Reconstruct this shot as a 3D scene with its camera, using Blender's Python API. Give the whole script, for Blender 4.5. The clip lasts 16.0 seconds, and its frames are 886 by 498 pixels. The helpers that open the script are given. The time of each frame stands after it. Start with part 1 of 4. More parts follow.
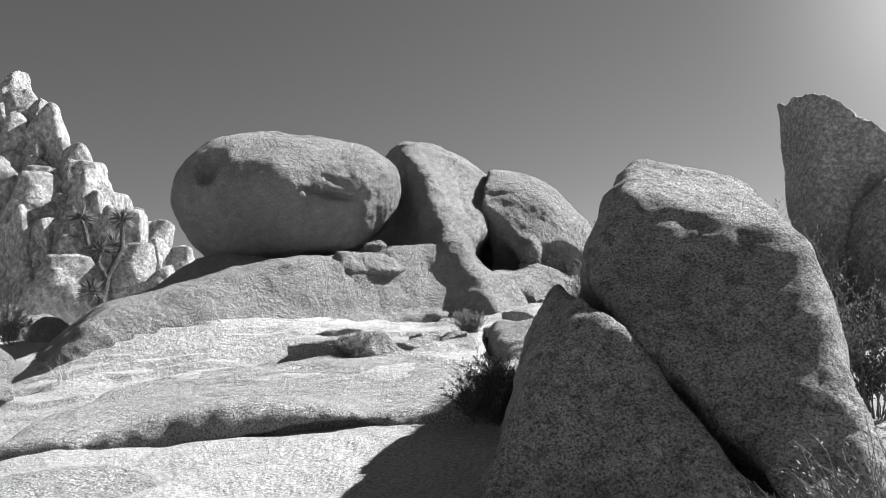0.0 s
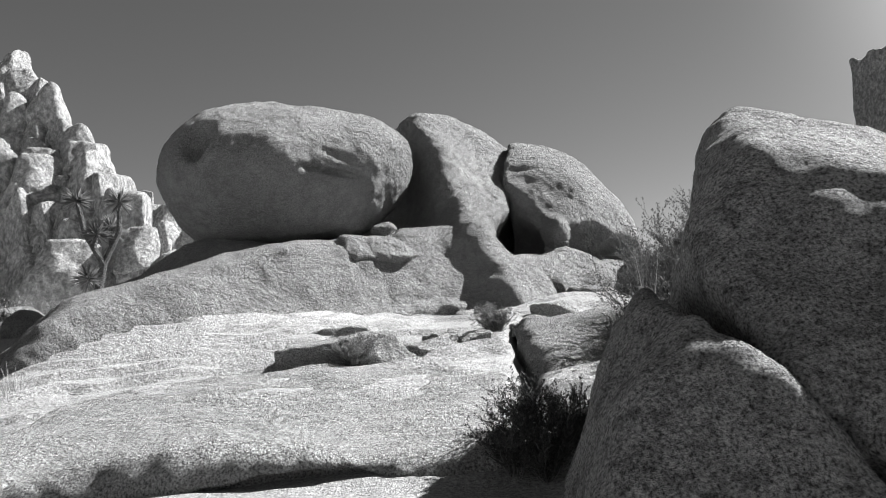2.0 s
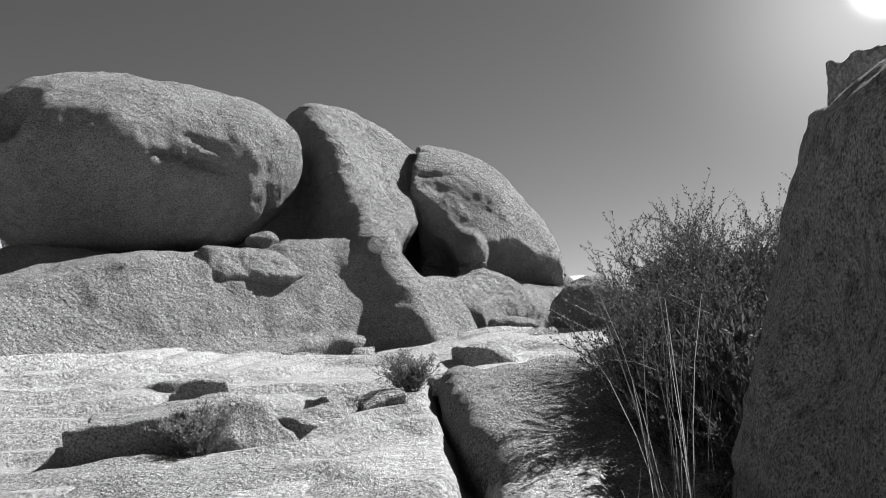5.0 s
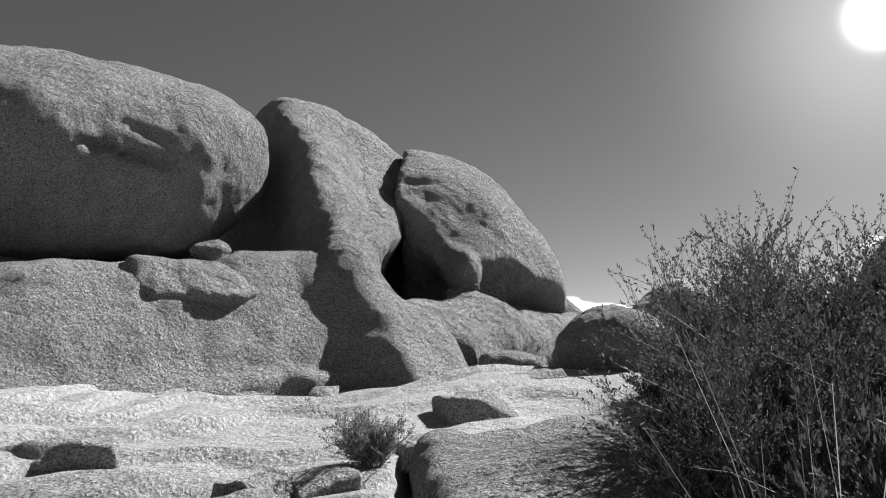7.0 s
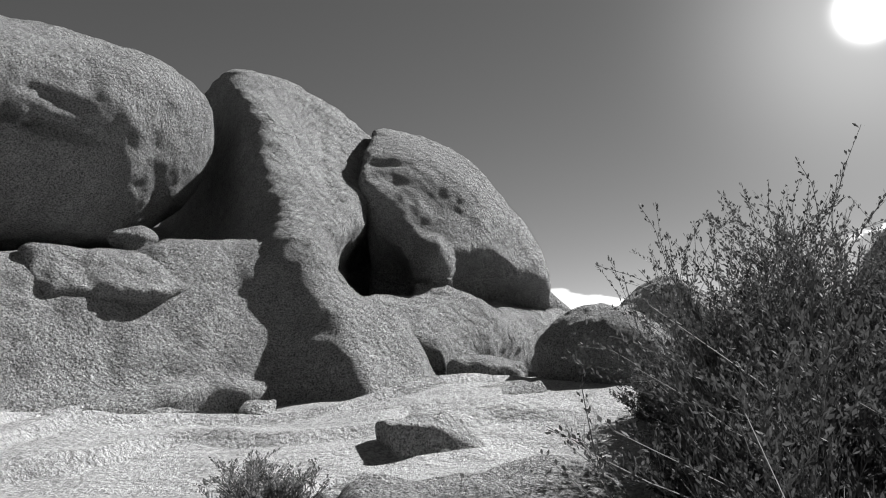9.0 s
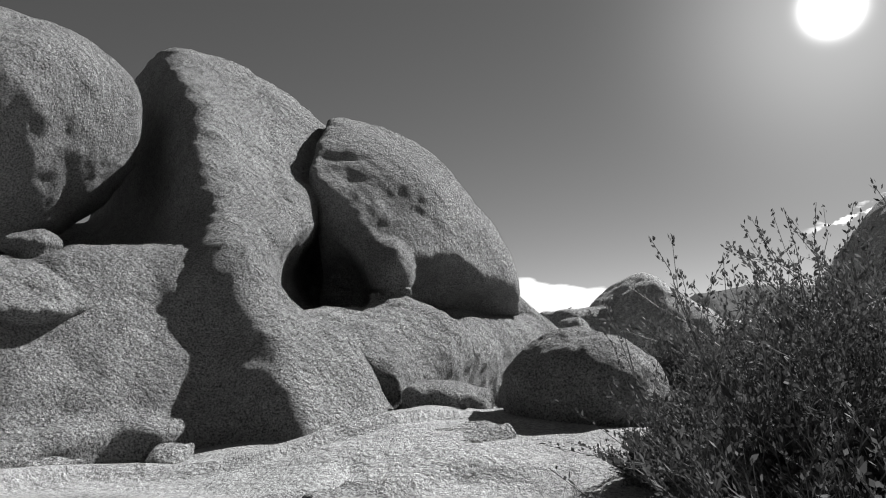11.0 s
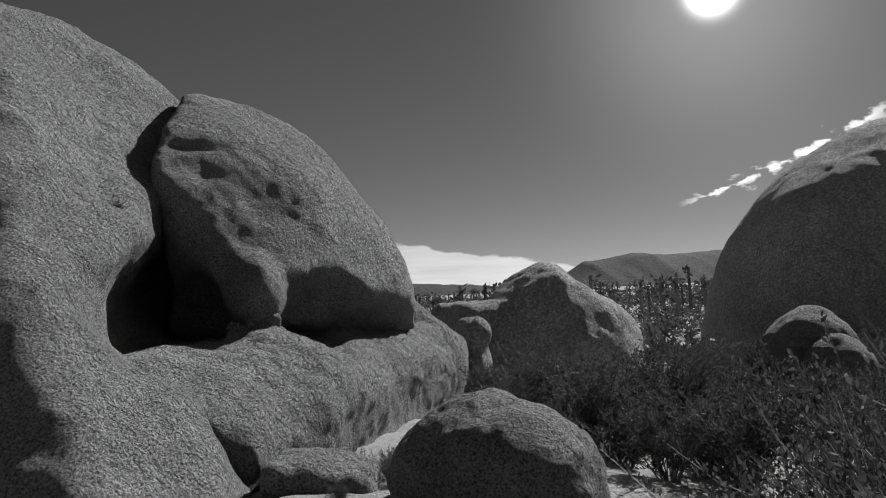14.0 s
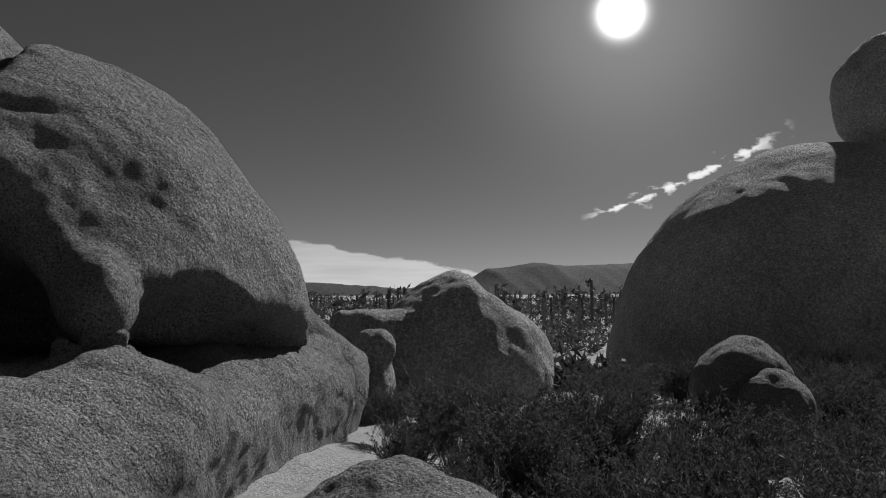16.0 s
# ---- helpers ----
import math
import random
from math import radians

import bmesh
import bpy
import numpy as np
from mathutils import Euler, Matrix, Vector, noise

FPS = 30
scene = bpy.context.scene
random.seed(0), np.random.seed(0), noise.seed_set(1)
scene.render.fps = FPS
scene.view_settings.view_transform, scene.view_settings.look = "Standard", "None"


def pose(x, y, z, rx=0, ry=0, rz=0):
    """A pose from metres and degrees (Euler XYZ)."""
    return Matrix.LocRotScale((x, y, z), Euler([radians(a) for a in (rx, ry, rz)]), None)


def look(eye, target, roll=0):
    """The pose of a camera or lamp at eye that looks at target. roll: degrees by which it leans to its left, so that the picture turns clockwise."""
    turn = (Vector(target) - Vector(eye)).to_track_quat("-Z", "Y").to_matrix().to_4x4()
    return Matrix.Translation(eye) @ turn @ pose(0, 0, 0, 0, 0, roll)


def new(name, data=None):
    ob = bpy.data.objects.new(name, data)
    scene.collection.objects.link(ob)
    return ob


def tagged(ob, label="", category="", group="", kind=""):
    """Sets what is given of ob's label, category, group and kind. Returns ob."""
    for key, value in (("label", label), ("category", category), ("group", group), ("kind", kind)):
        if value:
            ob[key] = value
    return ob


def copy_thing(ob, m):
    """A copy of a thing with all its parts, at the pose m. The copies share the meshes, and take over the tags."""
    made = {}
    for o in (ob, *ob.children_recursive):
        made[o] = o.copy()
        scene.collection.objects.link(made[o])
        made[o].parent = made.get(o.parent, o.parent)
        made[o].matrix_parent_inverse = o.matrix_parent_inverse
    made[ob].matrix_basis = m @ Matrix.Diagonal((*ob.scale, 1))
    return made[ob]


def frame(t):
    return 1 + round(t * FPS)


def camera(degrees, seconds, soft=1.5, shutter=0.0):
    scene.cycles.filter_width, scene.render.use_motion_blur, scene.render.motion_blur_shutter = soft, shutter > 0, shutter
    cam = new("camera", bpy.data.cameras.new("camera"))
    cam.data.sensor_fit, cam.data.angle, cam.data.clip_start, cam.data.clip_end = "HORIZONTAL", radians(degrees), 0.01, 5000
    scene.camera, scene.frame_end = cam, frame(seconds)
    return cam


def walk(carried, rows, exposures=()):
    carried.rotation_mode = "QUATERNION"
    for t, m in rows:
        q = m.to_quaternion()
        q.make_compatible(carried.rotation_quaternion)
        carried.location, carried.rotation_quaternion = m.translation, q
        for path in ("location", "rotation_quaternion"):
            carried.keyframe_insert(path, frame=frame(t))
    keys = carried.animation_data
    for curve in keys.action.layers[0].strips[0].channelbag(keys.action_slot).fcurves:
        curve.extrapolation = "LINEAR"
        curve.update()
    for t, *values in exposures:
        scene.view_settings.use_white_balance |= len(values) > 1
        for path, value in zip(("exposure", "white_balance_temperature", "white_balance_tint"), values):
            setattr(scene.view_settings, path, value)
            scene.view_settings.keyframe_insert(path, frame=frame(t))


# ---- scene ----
cam = camera(63.0, 16.0, soft=1.0)
PATH = [
    (0, (0.895, -2.124, 0.829), (0.737, -0.15, 1.108), -5.2),
    (0.5, (0.872, -1.79, 0.953), (0.712, 0.19, 1.185), -4.4),
    (1, (0.844, -1.446, 1.008), (0.67, 0.536, 1.209), -3.7),
    (1.5, (0.785, -0.935, 1.03), (0.582, 1.044, 1.243), -4.6),
    (2, (0.709, -0.415, 1.1), (0.506, 1.562, 1.331), -5.5),
    (2.5, (0.644, 0.018, 1.177), (0.469, 1.996, 1.411), -5.9),
    (3, (0.566, 0.512, 1.234), (0.427, 2.493, 1.47), -6.0),
    (3.5, (0.501, 0.981, 1.33), (0.42, 2.965, 1.569), -5.7),
    (4, (0.43, 1.404, 1.399), (0.42, 3.388, 1.652), -4.9),
    (4.5, (0.406, 1.809, 1.451), (0.45, 3.793, 1.7), -4.2),
    (5, (0.385, 2.161, 1.512), (0.486, 4.144, 1.753), -4.6),
    (5.2, (0.372, 2.325, 1.573), (0.507, 4.307, 1.806), -4.8),
    (7.5, (0.65, 4.308, 1.792), (0.765, 6.283, 2.086), -2.3),
    (8, (0.746, 4.59, 1.854), (0.859, 6.566, 2.143), -1.7),
    (8.5, (0.837, 4.881, 1.86), (0.972, 6.855, 2.15), -2.1),
    (8.7, (0.874, 5.011, 1.866), (1.017, 6.986, 2.143), -2.5),
    (10.8, (1.134, 6.056, 2.199), (1.348, 8.031, 2.431), -2.4),
    (11, (1.126, 6.176, 2.235), (1.368, 8.149, 2.46), -2.4),
    (11.5, (1.141, 6.471, 2.336), (1.446, 8.438, 2.539), -3.1),
    (12, (1.199, 6.691, 2.457), (1.554, 8.652, 2.63), -3.6),
    (12.5, (1.23, 6.927, 2.614), (1.634, 8.882, 2.741), -3.4),
    (13, (1.329, 7.181, 2.715), (1.76, 9.131, 2.834), -3.7),
    (13.5, (1.407, 7.414, 2.812), (1.879, 9.354, 2.933), -3.9),
    (14, (1.502, 7.682, 2.892), (2.024, 9.608, 3.016), -3.0),
    (14.5, (1.589, 7.979, 2.931), (2.185, 9.883, 3.061), -1.8),
    (15, (1.652, 8.247, 2.992), (2.331, 10.124, 3.12), -1.4),
    (15.5, (1.743, 8.573, 3.035), (2.487, 10.426, 3.156), -1.0),
    (16, (1.88, 9.004, 3.035), (2.649, 10.846, 3.158), -0.4),
]
walk(cam, [(t, look(eye, target, roll)) for t, eye, target, roll in PATH],
     exposures=[(0, 1.46), (4, 1.24), (8, 0.98), (11, 0.8), (13, 0.4), (16, -0.3)])

# ---- light ----
# SUN aims the lamp and sky; GLARE places the painted disc, lower and nearer ahead
SUN_AZ, SUN_EL = radians(60.0), radians(40.0)
GLARE_AZ, GLARE_EL = radians(36.9), radians(20.9)
SUN = Vector((math.sin(SUN_AZ) * math.cos(SUN_EL), math.cos(SUN_AZ) * math.cos(SUN_EL), math.sin(SUN_EL)))
GLARE = Vector((math.sin(GLARE_AZ) * math.cos(GLARE_EL), math.cos(GLARE_AZ) * math.cos(GLARE_EL), math.sin(GLARE_EL)))

world = bpy.data.worlds.new("sky")
scene.world = world
world.use_nodes = True


def link(tree, a, b):
    tree.links.new(a, b)


def build_sky():
    t = world.node_tree
    t.nodes.clear()
    out = t.nodes.new("ShaderNodeOutputWorld")
    bg = t.nodes.new("ShaderNodeBackground")
    sky = t.nodes.new("ShaderNodeTexSky")
    sky.sky_type = "NISHITA"
    sky.sun_disc = False
    sky.sun_elevation = SUN_EL
    sky.sun_rotation = SUN_AZ
    sky.altitude = 1200
    sky.air_density, sky.dust_density, sky.ozone_density = 1.0, 0.25, 1.0
    grey = t.nodes.new("ShaderNodeSeparateColor")
    link(t, sky.outputs[0], grey.inputs[0])
    mix = t.nodes.new("ShaderNodeMath")
    mix.operation = "MULTIPLY_ADD"
    mix.inputs[1].default_value = 1.0
    link(t, grey.outputs["Red"], mix.inputs[0])
    g2 = t.nodes.new("ShaderNodeMath")
    g2.operation = "MULTIPLY"
    g2.inputs[1].default_value = 0.05
    link(t, grey.outputs["Green"], g2.inputs[0])
    link(t, g2.outputs[0], mix.inputs[2])
    # the sun's small bright disc with its aureole, painted into the sky away from the lamp's direction
    co = t.nodes.new("ShaderNodeTexCoord")
    dot = t.nodes.new("ShaderNodeVectorMath")
    dot.operation = "DOT_PRODUCT"
    dot.inputs[1].default_value = GLARE
    link(t, co.outputs["Generated"], dot.inputs[0])
    def pw(exponent, gain):
        p = t.nodes.new("ShaderNodeMath")
        p.operation = "POWER"
        p.inputs[1].default_value = exponent
        clampn = t.nodes.new("ShaderNodeMath")
        clampn.operation = "MAXIMUM"
        clampn.inputs[1].default_value = 0.0
        link(t, dot.outputs["Value"], clampn.inputs[0])
        link(t, clampn.outputs[0], p.inputs[0])
        m = t.nodes.new("ShaderNodeMath")
        m.operation = "MULTIPLY"
        m.inputs[1].default_value = gain
        link(t, p.outputs[0], m.inputs[0])
        return m.outputs[0]
    def add(a, b):
        n = t.nodes.new("ShaderNodeMath")
        n.operation = "ADD"
        link(t, a, n.inputs[0])
        link(t, b, n.inputs[1])
        return n.outputs[0]
    def calc(op, a, c=None, clamp=False):
        n = t.nodes.new("ShaderNodeMath")
        n.operation, n.use_clamp = op, clamp
        for k, v in enumerate((a, c)):
            if v is None:
                continue
            if isinstance(v, (int, float)):
                n.inputs[k].default_value = v
            else:
                link(t, v, n.inputs[k])
        return n.outputs[0]
    sep = t.nodes.new("ShaderNodeSeparateXYZ")
    link(t, co.outputs["Generated"], sep.inputs[0])
    x, y, z = sep.outputs
    u = calc("DIVIDE", x, calc("MAXIMUM", y, 0.05))
    def noise_at(sx, sz, detail):
        v = t.nodes.new("ShaderNodeCombineXYZ")
        link(t, calc("MULTIPLY", u, sx), v.inputs[0])
        link(t, calc("MULTIPLY", z, sz), v.inputs[1])
        n = t.nodes.new("ShaderNodeTexNoise")
        n.inputs["Scale"].default_value = 1.0
        n.inputs["Detail"].default_value = detail
        link(t, v.outputs[0], n.inputs["Vector"])
        return n.outputs["Fac"]
    ahead = calc("GREATER_THAN", y, 0.05)
    # a low bank of cloud over the far plain
    crest = calc("SUBTRACT", 0.108, calc("MULTIPLY", u, 0.165))
    lumps = calc("MULTIPLY", calc("SUBTRACT", noise_at(14.0, 40.0, 5.0), 0.5), 0.035)
    edge = calc("MULTIPLY", calc("ADD", calc("SUBTRACT", crest, z), lumps), 260.0, True)
    streaks = calc("ADD", calc("MULTIPLY", noise_at(9.0, 110.0, 4.0), 9.0), 5.0)
    bank = calc("MULTIPLY", calc("MULTIPLY", edge, calc("MULTIPLY", calc("SUBTRACT", u, 0.06), 18.0, True)), calc("MULTIPLY", streaks, ahead))
    # a thin broken streak of high cloud below the sun
    line = calc("ADD", calc("MULTIPLY", calc("SUBTRACT", u, 0.735), 0.215), 0.114)
    off = calc("ABSOLUTE", calc("SUBTRACT", z, line))
    near = calc("SUBTRACT", 1.0, calc("MULTIPLY", off, 42.0), True)
    flecks = calc("MULTIPLY", calc("SUBTRACT", calc("ADD", noise_at(22.0, 70.0, 6.0), calc("MULTIPLY", near, 0.28)), 0.72), 9.0, True)
    span = calc("MULTIPLY", calc("MULTIPLY", calc("SUBTRACT", u, 0.66), 14.0, True), calc("MULTIPLY", calc("SUBTRACT", 1.15, u), 8.0, True))
    wisp = calc("MULTIPLY", calc("MULTIPLY", calc("MULTIPLY", flecks, span), near), calc("MULTIPLY", ahead, 26.0))
    total = add(add(mix.outputs[0], add(pw(5200.0, 260.0), pw(80.0, 6.0))), add(bank, wisp))
    link(t, total, bg.inputs["Color"])
    bg.inputs["Strength"].default_value = SKY
    link(t, bg.outputs[0], out.inputs[0])


SKY = 0.036
build_sky()
sun = new("sun", bpy.data.lights.new("sun", "SUN"))
sun.data.energy = 5.0
sun.data.angle = radians(0.53)
sun.matrix_world = look(SUN * 50, (0, 0, 0))

# ---- materials ----


def nodes_of(name):
    m = bpy.data.materials.new(name)
    m.use_nodes = True
    t = m.node_tree
    return m, t, t.nodes["Principled BSDF"]


def tex_noise(t, co, scale, detail=6.0, rough=0.6):
    n = t.nodes.new("ShaderNodeTexNoise")
    n.inputs["Scale"].default_value = scale
    n.inputs["Detail"].default_value = detail
    n.inputs["Roughness"].default_value = rough
    link(t, co, n.inputs["Vector"])
    return n.outputs["Fac"]


def ramp(t, fac, stops):
    r = t.nodes.new("ShaderNodeValToRGB")
    els = r.color_ramp.elements
    while len(els) < len(stops):
        els.new(0.5)
    for e, (p, v) in zip(els, stops):
        e.position, e.color = p, (v, v, v, 1)
    link(t, fac, r.inputs[0])
    return r.outputs[0]


def mult(t, a, b, fac=1.0):
    m = t.nodes.new("ShaderNodeMix")
    m.data_type, m.blend_type = "RGBA", "MULTIPLY"
    m.inputs[0].default_value = fac
    link(t, a, m.inputs[6])
    link(t, b, m.inputs[7])
    return m.outputs[2]


def relief_of(t, heights):
    """One bump from several heights, each with its depth in metres."""
    total = None
    for h, depth in heights:
        m = t.nodes.new("ShaderNodeMath")
        m.operation = "MULTIPLY_ADD"
        link(t, h, m.inputs[0])
        m.inputs[1].default_value = depth
        m.inputs[2].default_value = 0.0
        if total is not None:
            link(t, total, m.inputs[2])
        total = m.outputs[0]
    b = t.nodes.new("ShaderNodeBump")
    b.inputs["Strength"].default_value = 1.0
    b.inputs["Distance"].default_value = 1.0
    link(t, total, b.inputs["Height"])
    return b.outputs[0]


def granite(name, base=0.42, grain=45.0, dark=0.62, relief=1.0, stain=0.7, lichen=0.0, joints=0.0):
    m, t, p = nodes_of(name)
    co = t.nodes.new("ShaderNodeTexCoord").outputs["Object"]
    big = ramp(t, tex_noise(t, co, 0.55, 4), [(0.3, base * stain), (0.7, base * 1.12)])
    mid = ramp(t, tex_noise(t, co, 5.0, 6), [(0.3, 0.8), (0.7, 1.1)])
    fine = ramp(t, tex_noise(t, co, grain, 4, 0.75), [(0.39, dark * 0.62), (0.47, 0.9), (0.53, 1.05), (0.61, 1.55)])
    col = mult(t, mult(t, big, mid), fine)
    if lichen:
        spots = ramp(t, tex_noise(t, co, 9.0, 8, 0.7), [(0.5, 1.0), (0.62, 1.0 - lichen)])
        col = mult(t, col, spots)
    link(t, col, p.inputs["Base Color"])
    p.inputs["Roughness"].default_value = 0.9
    p.inputs["Specular IOR Level"].default_value = 0.2
    height = [(tex_noise(t, co, 2.6, 8, 0.62), 0.11 * relief), (tex_noise(t, co, 11.0, 6, 0.72), 0.12 * relief), (tex_noise(t, co, min(grain, 45.0), 4, 0.75), 0.034 * relief)]
    if joints:
        # hairline joints, crooked and broken off here and there
        wob = t.nodes.new("ShaderNodeTexNoise")
        wob.inputs["Scale"].default_value = 1.3
        wob.inputs["Detail"].default_value = 5.0
        link(t, co, wob.inputs["Vector"])
        push = t.nodes.new("ShaderNodeVectorMath")
        push.operation = "MULTIPLY_ADD"
        push.inputs[1].default_value = (1.6, 1.6, 1.6)
        link(t, wob.outputs["Color"], push.inputs[0])
        link(t, co, push.inputs[2])
        cells = t.nodes.new("ShaderNodeTexVoronoi")
        cells.feature = "DISTANCE_TO_EDGE"
        cells.inputs["Scale"].default_value = 0.75
        link(t, push.outputs[0], cells.inputs["Vector"])
        line = ramp(t, cells.outputs["Distance"], [(0.0, 0.0), (0.018, 1.0)])
        gate = ramp(t, tex_noise(t, co, 0.9, 3), [(0.46, 1.0), (0.56, 0.0)])
        both = t.nodes.new("ShaderNodeMix")
        both.data_type, both.blend_type = "RGBA", "LIGHTEN"
        both.inputs[0].default_value = 1.0
        link(t, line, both.inputs[6])
        link(t, gate, both.inputs[7])
        height.append((both.outputs[2], 0.02 * joints))
    link(t, relief_of(t, height), p.inputs["Normal"])
    return m


GRANITE = granite("granite", 0.38, 58.0, 0.45, 1.9, 0.75, 0.0, 1.0)
GRANITE_PALE = granite("granite_pale", 0.49, 60.0, 0.5, 2.0, 0.85, 0.0, 0.8)
GRANITE_DARK = granite("granite_lichened", 0.41, 70.0, 0.4, 1.3, 0.75, 0.45)
GRANITE_SMOOTH = granite("granite_smooth", 0.46, 16.0, 0.95, 1.3)
GRANITE_FAR = granite("granite_far", 0.43, 6.0, 0.95, 2.0)


def soil(name, base):
    m, t, p = nodes_of(name)
    co = t.nodes.new("ShaderNodeTexCoord").outputs["Object"]
    big = ramp(t, tex_noise(t, co, 0.25, 6), [(0.3, base * 0.75), (0.7, base * 1.1)])
    fine = ramp(t, tex_noise(t, co, 40.0, 5, 0.8), [(0.38, 0.45), (0.62, 1.3)])
    link(t, mult(t, big, fine), p.inputs["Base Color"])
    p.inputs["Roughness"].default_value = 0.95
    height = [(tex_noise(t, co, 2.2, 8, 0.65), 0.10), (tex_noise(t, co, 9.0, 6, 0.7), 0.05), (tex_noise(t, co, 40.0, 4, 0.75), 0.02)]
    link(t, relief_of(t, height), p.inputs["Normal"])
    return m


SOIL = soil("desert_gravel", 0.42)

# ---- shaping tools: solids as distance fields, skinned into meshes ----
RNG = np.random.default_rng(7)
LATTICE = RNG.random((32, 32, 32)).astype(np.float32) * 2 - 1


def vnoise(x, y, z):
    """Smooth value noise, -1 to 1."""
    xi, yi, zi = (np.floor(a).astype(np.int64) for a in (x, y, z))
    fx, fy, fz = (a - b for a, b in ((x, xi), (y, yi), (z, zi)))
    fx, fy, fz = (f * f * (3 - 2 * f) for f in (fx, fy, fz))
    x0, y0, z0 = xi & 31, yi & 31, zi & 31
    x1, y1, z1 = (xi + 1) & 31, (yi + 1) & 31, (zi + 1) & 31
    L = LATTICE
    c00 = L[x0, y0, z0] * (1 - fx) + L[x1, y0, z0] * fx
    c10 = L[x0, y1, z0] * (1 - fx) + L[x1, y1, z0] * fx
    c01 = L[x0, y0, z1] * (1 - fx) + L[x1, y0, z1] * fx
    c11 = L[x0, y1, z1] * (1 - fx) + L[x1, y1, z1] * fx
    a, b = c00 * (1 - fy) + c10 * fy, c01 * (1 - fy) + c11 * fy
    return a * (1 - fz) + b * fz


def fbm(p, freq, octaves=3, seed=0, gain=0.5):
    x, y, z = (a * freq + seed * 7.31 + k * 3.7 for k, a in enumerate(p))
    total, amp = 0.0, 1.0
    for k in range(octaves):
        total = total + amp * vnoise(x, y, z)
        x, y, z = x * 2.03 + 5.1, y * 2.03 + 1.7, z * 2.03 + 9.2
        amp *= gain
    return total


def step(v, a, b):
    t = np.clip((v - a) / (b - a), 0, 1)
    return t * t * (3 - 2 * t)


def local(p, c, rot=(0, 0, 0)):
    m = np.array(Euler([radians(a) for a in rot]).to_matrix())
    d = [a - b for a, b in zip(p, c)]
    return [m[0, k] * d[0] + m[1, k] * d[1] + m[2, k] * d[2] for k in range(3)]


def ell(p, c, r, rot=(0, 0, 0)):
    """Distance, roughly, to an ellipsoid."""
    q = local(p, c, rot)
    k0 = np.sqrt(sum((a / s) ** 2 for a, s in zip(q, r)))
    k1 = np.sqrt(sum((a / s ** 2) ** 2 for a, s in zip(q, r)))
    return k0 * (k0 - 1) / np.maximum(k1, 1e-5)


def block(p, c, half, rad, rot=(0, 0, 0)):
    """Distance to a box with rounded edges."""
    q = local(p, c, rot)
    e = [np.abs(a) - (s - rad) for a, s in zip(q, half)]
    outer = np.sqrt(sum(np.maximum(a, 0) ** 2 for a in e))
    return outer + np.minimum(np.maximum(np.maximum(e[0], e[1]), e[2]), 0) - rad


def plane(p, c, n):
    n = np.array(n, float) / np.linalg.norm(n)
    return sum((a - b) * k for a, b, k in zip(p, c, n))


def smin(a, b, k):
    h = np.clip(0.5 + 0.5 * (b - a) / k, 0, 1)
    return b * (1 - h) + a * h - k * h * (1 - h)


def smax(a, b, k):
    return -smin(-a, -b, k)


def rod(p, a, b, r):
    """Distance to a round bar from a to b; a groove when cut away."""
    a, b = np.array(a, float), np.array(b, float)
    ab = b - a
    t = np.clip(sum((x - s) * d for x, s, d in zip(p, a, ab)) / (ab @ ab), 0, 1)
    return np.sqrt(sum((x - s - t * d) ** 2 for x, s, d in zip(p, a, ab))) - r


def skin(d, lo, h):
    """Surface nets: vertices and quads of the zero level of d."""
    s = d < 0
    shape = tuple(n - 1 for n in d.shape)
    acc = np.zeros(shape + (3,), np.float32)
    cnt = np.zeros(shape, np.float32)
    crossings = []
    for ax in range(3):
        a = [slice(None)] * 3
        b = [slice(None)] * 3
        a[ax], b[ax] = slice(0, -1), slice(1, None)
        m = s[tuple(a)] != s[tuple(b)]
        idx = np.argwhere(m)
        d0, d1 = d[tuple(a)][m], d[tuple(b)][m]
        f = d0 / (d0 - d1)
        pos = idx.astype(np.float32)
        pos[:, ax] += f
        o1, o2 = [k for k in range(3) if k != ax]
        ring = []
        for u, v in ((-1, -1), (0, -1), (0, 0), (-1, 0)):
            c = idx.copy()
            c[:, o1] += u
            c[:, o2] += v
            ring.append(c)
        ok = np.all([np.all((c >= 0) & (c < np.array(shape)), axis=1) for c in ring], axis=0)
        for c in ring:
            c = c[ok]
            np.add.at(acc, tuple(c.T), pos[ok])
            np.add.at(cnt, tuple(c.T), 1)
        inside = s[tuple(a)][m][ok]
        crossings.append((ax, [c[ok] for c in ring], inside))
    used = cnt > 0
    number = np.full(shape, -1, np.int64)
    number[used] = np.arange(int(used.sum()))
    verts = acc[used] / cnt[used][:, None] * h + np.array(lo, np.float32)
    quads = []
    for ax, ring, inside in crossings:
        q = np.stack([number[tuple(c.T)] for c in ring], axis=1)
        flip = inside if ax != 1 else ~inside
        q[~flip] = q[~flip][:, ::-1]
        quads.append(q)
    return verts, np.concatenate(quads)


def mesh_of(name, verts, quads, smooth=True):
    me = bpy.data.meshes.new(name)
    n, k = len(quads), quads.shape[1]
    me.vertices.add(len(verts))
    me.vertices.foreach_set("co", np.asarray(verts, np.float32).ravel())
    me.loops.add(n * k)
    me.loops.foreach_set("vertex_index", np.asarray(quads, np.int32).ravel())
    me.polygons.add(n)
    me.polygons.foreach_set("loop_start", np.arange(0, n * k, k, dtype=np.int32))
    me.polygons.foreach_set("use_smooth", np.full(n, smooth))
    me.update(calc_edges=True)
    me.validate()
    return me


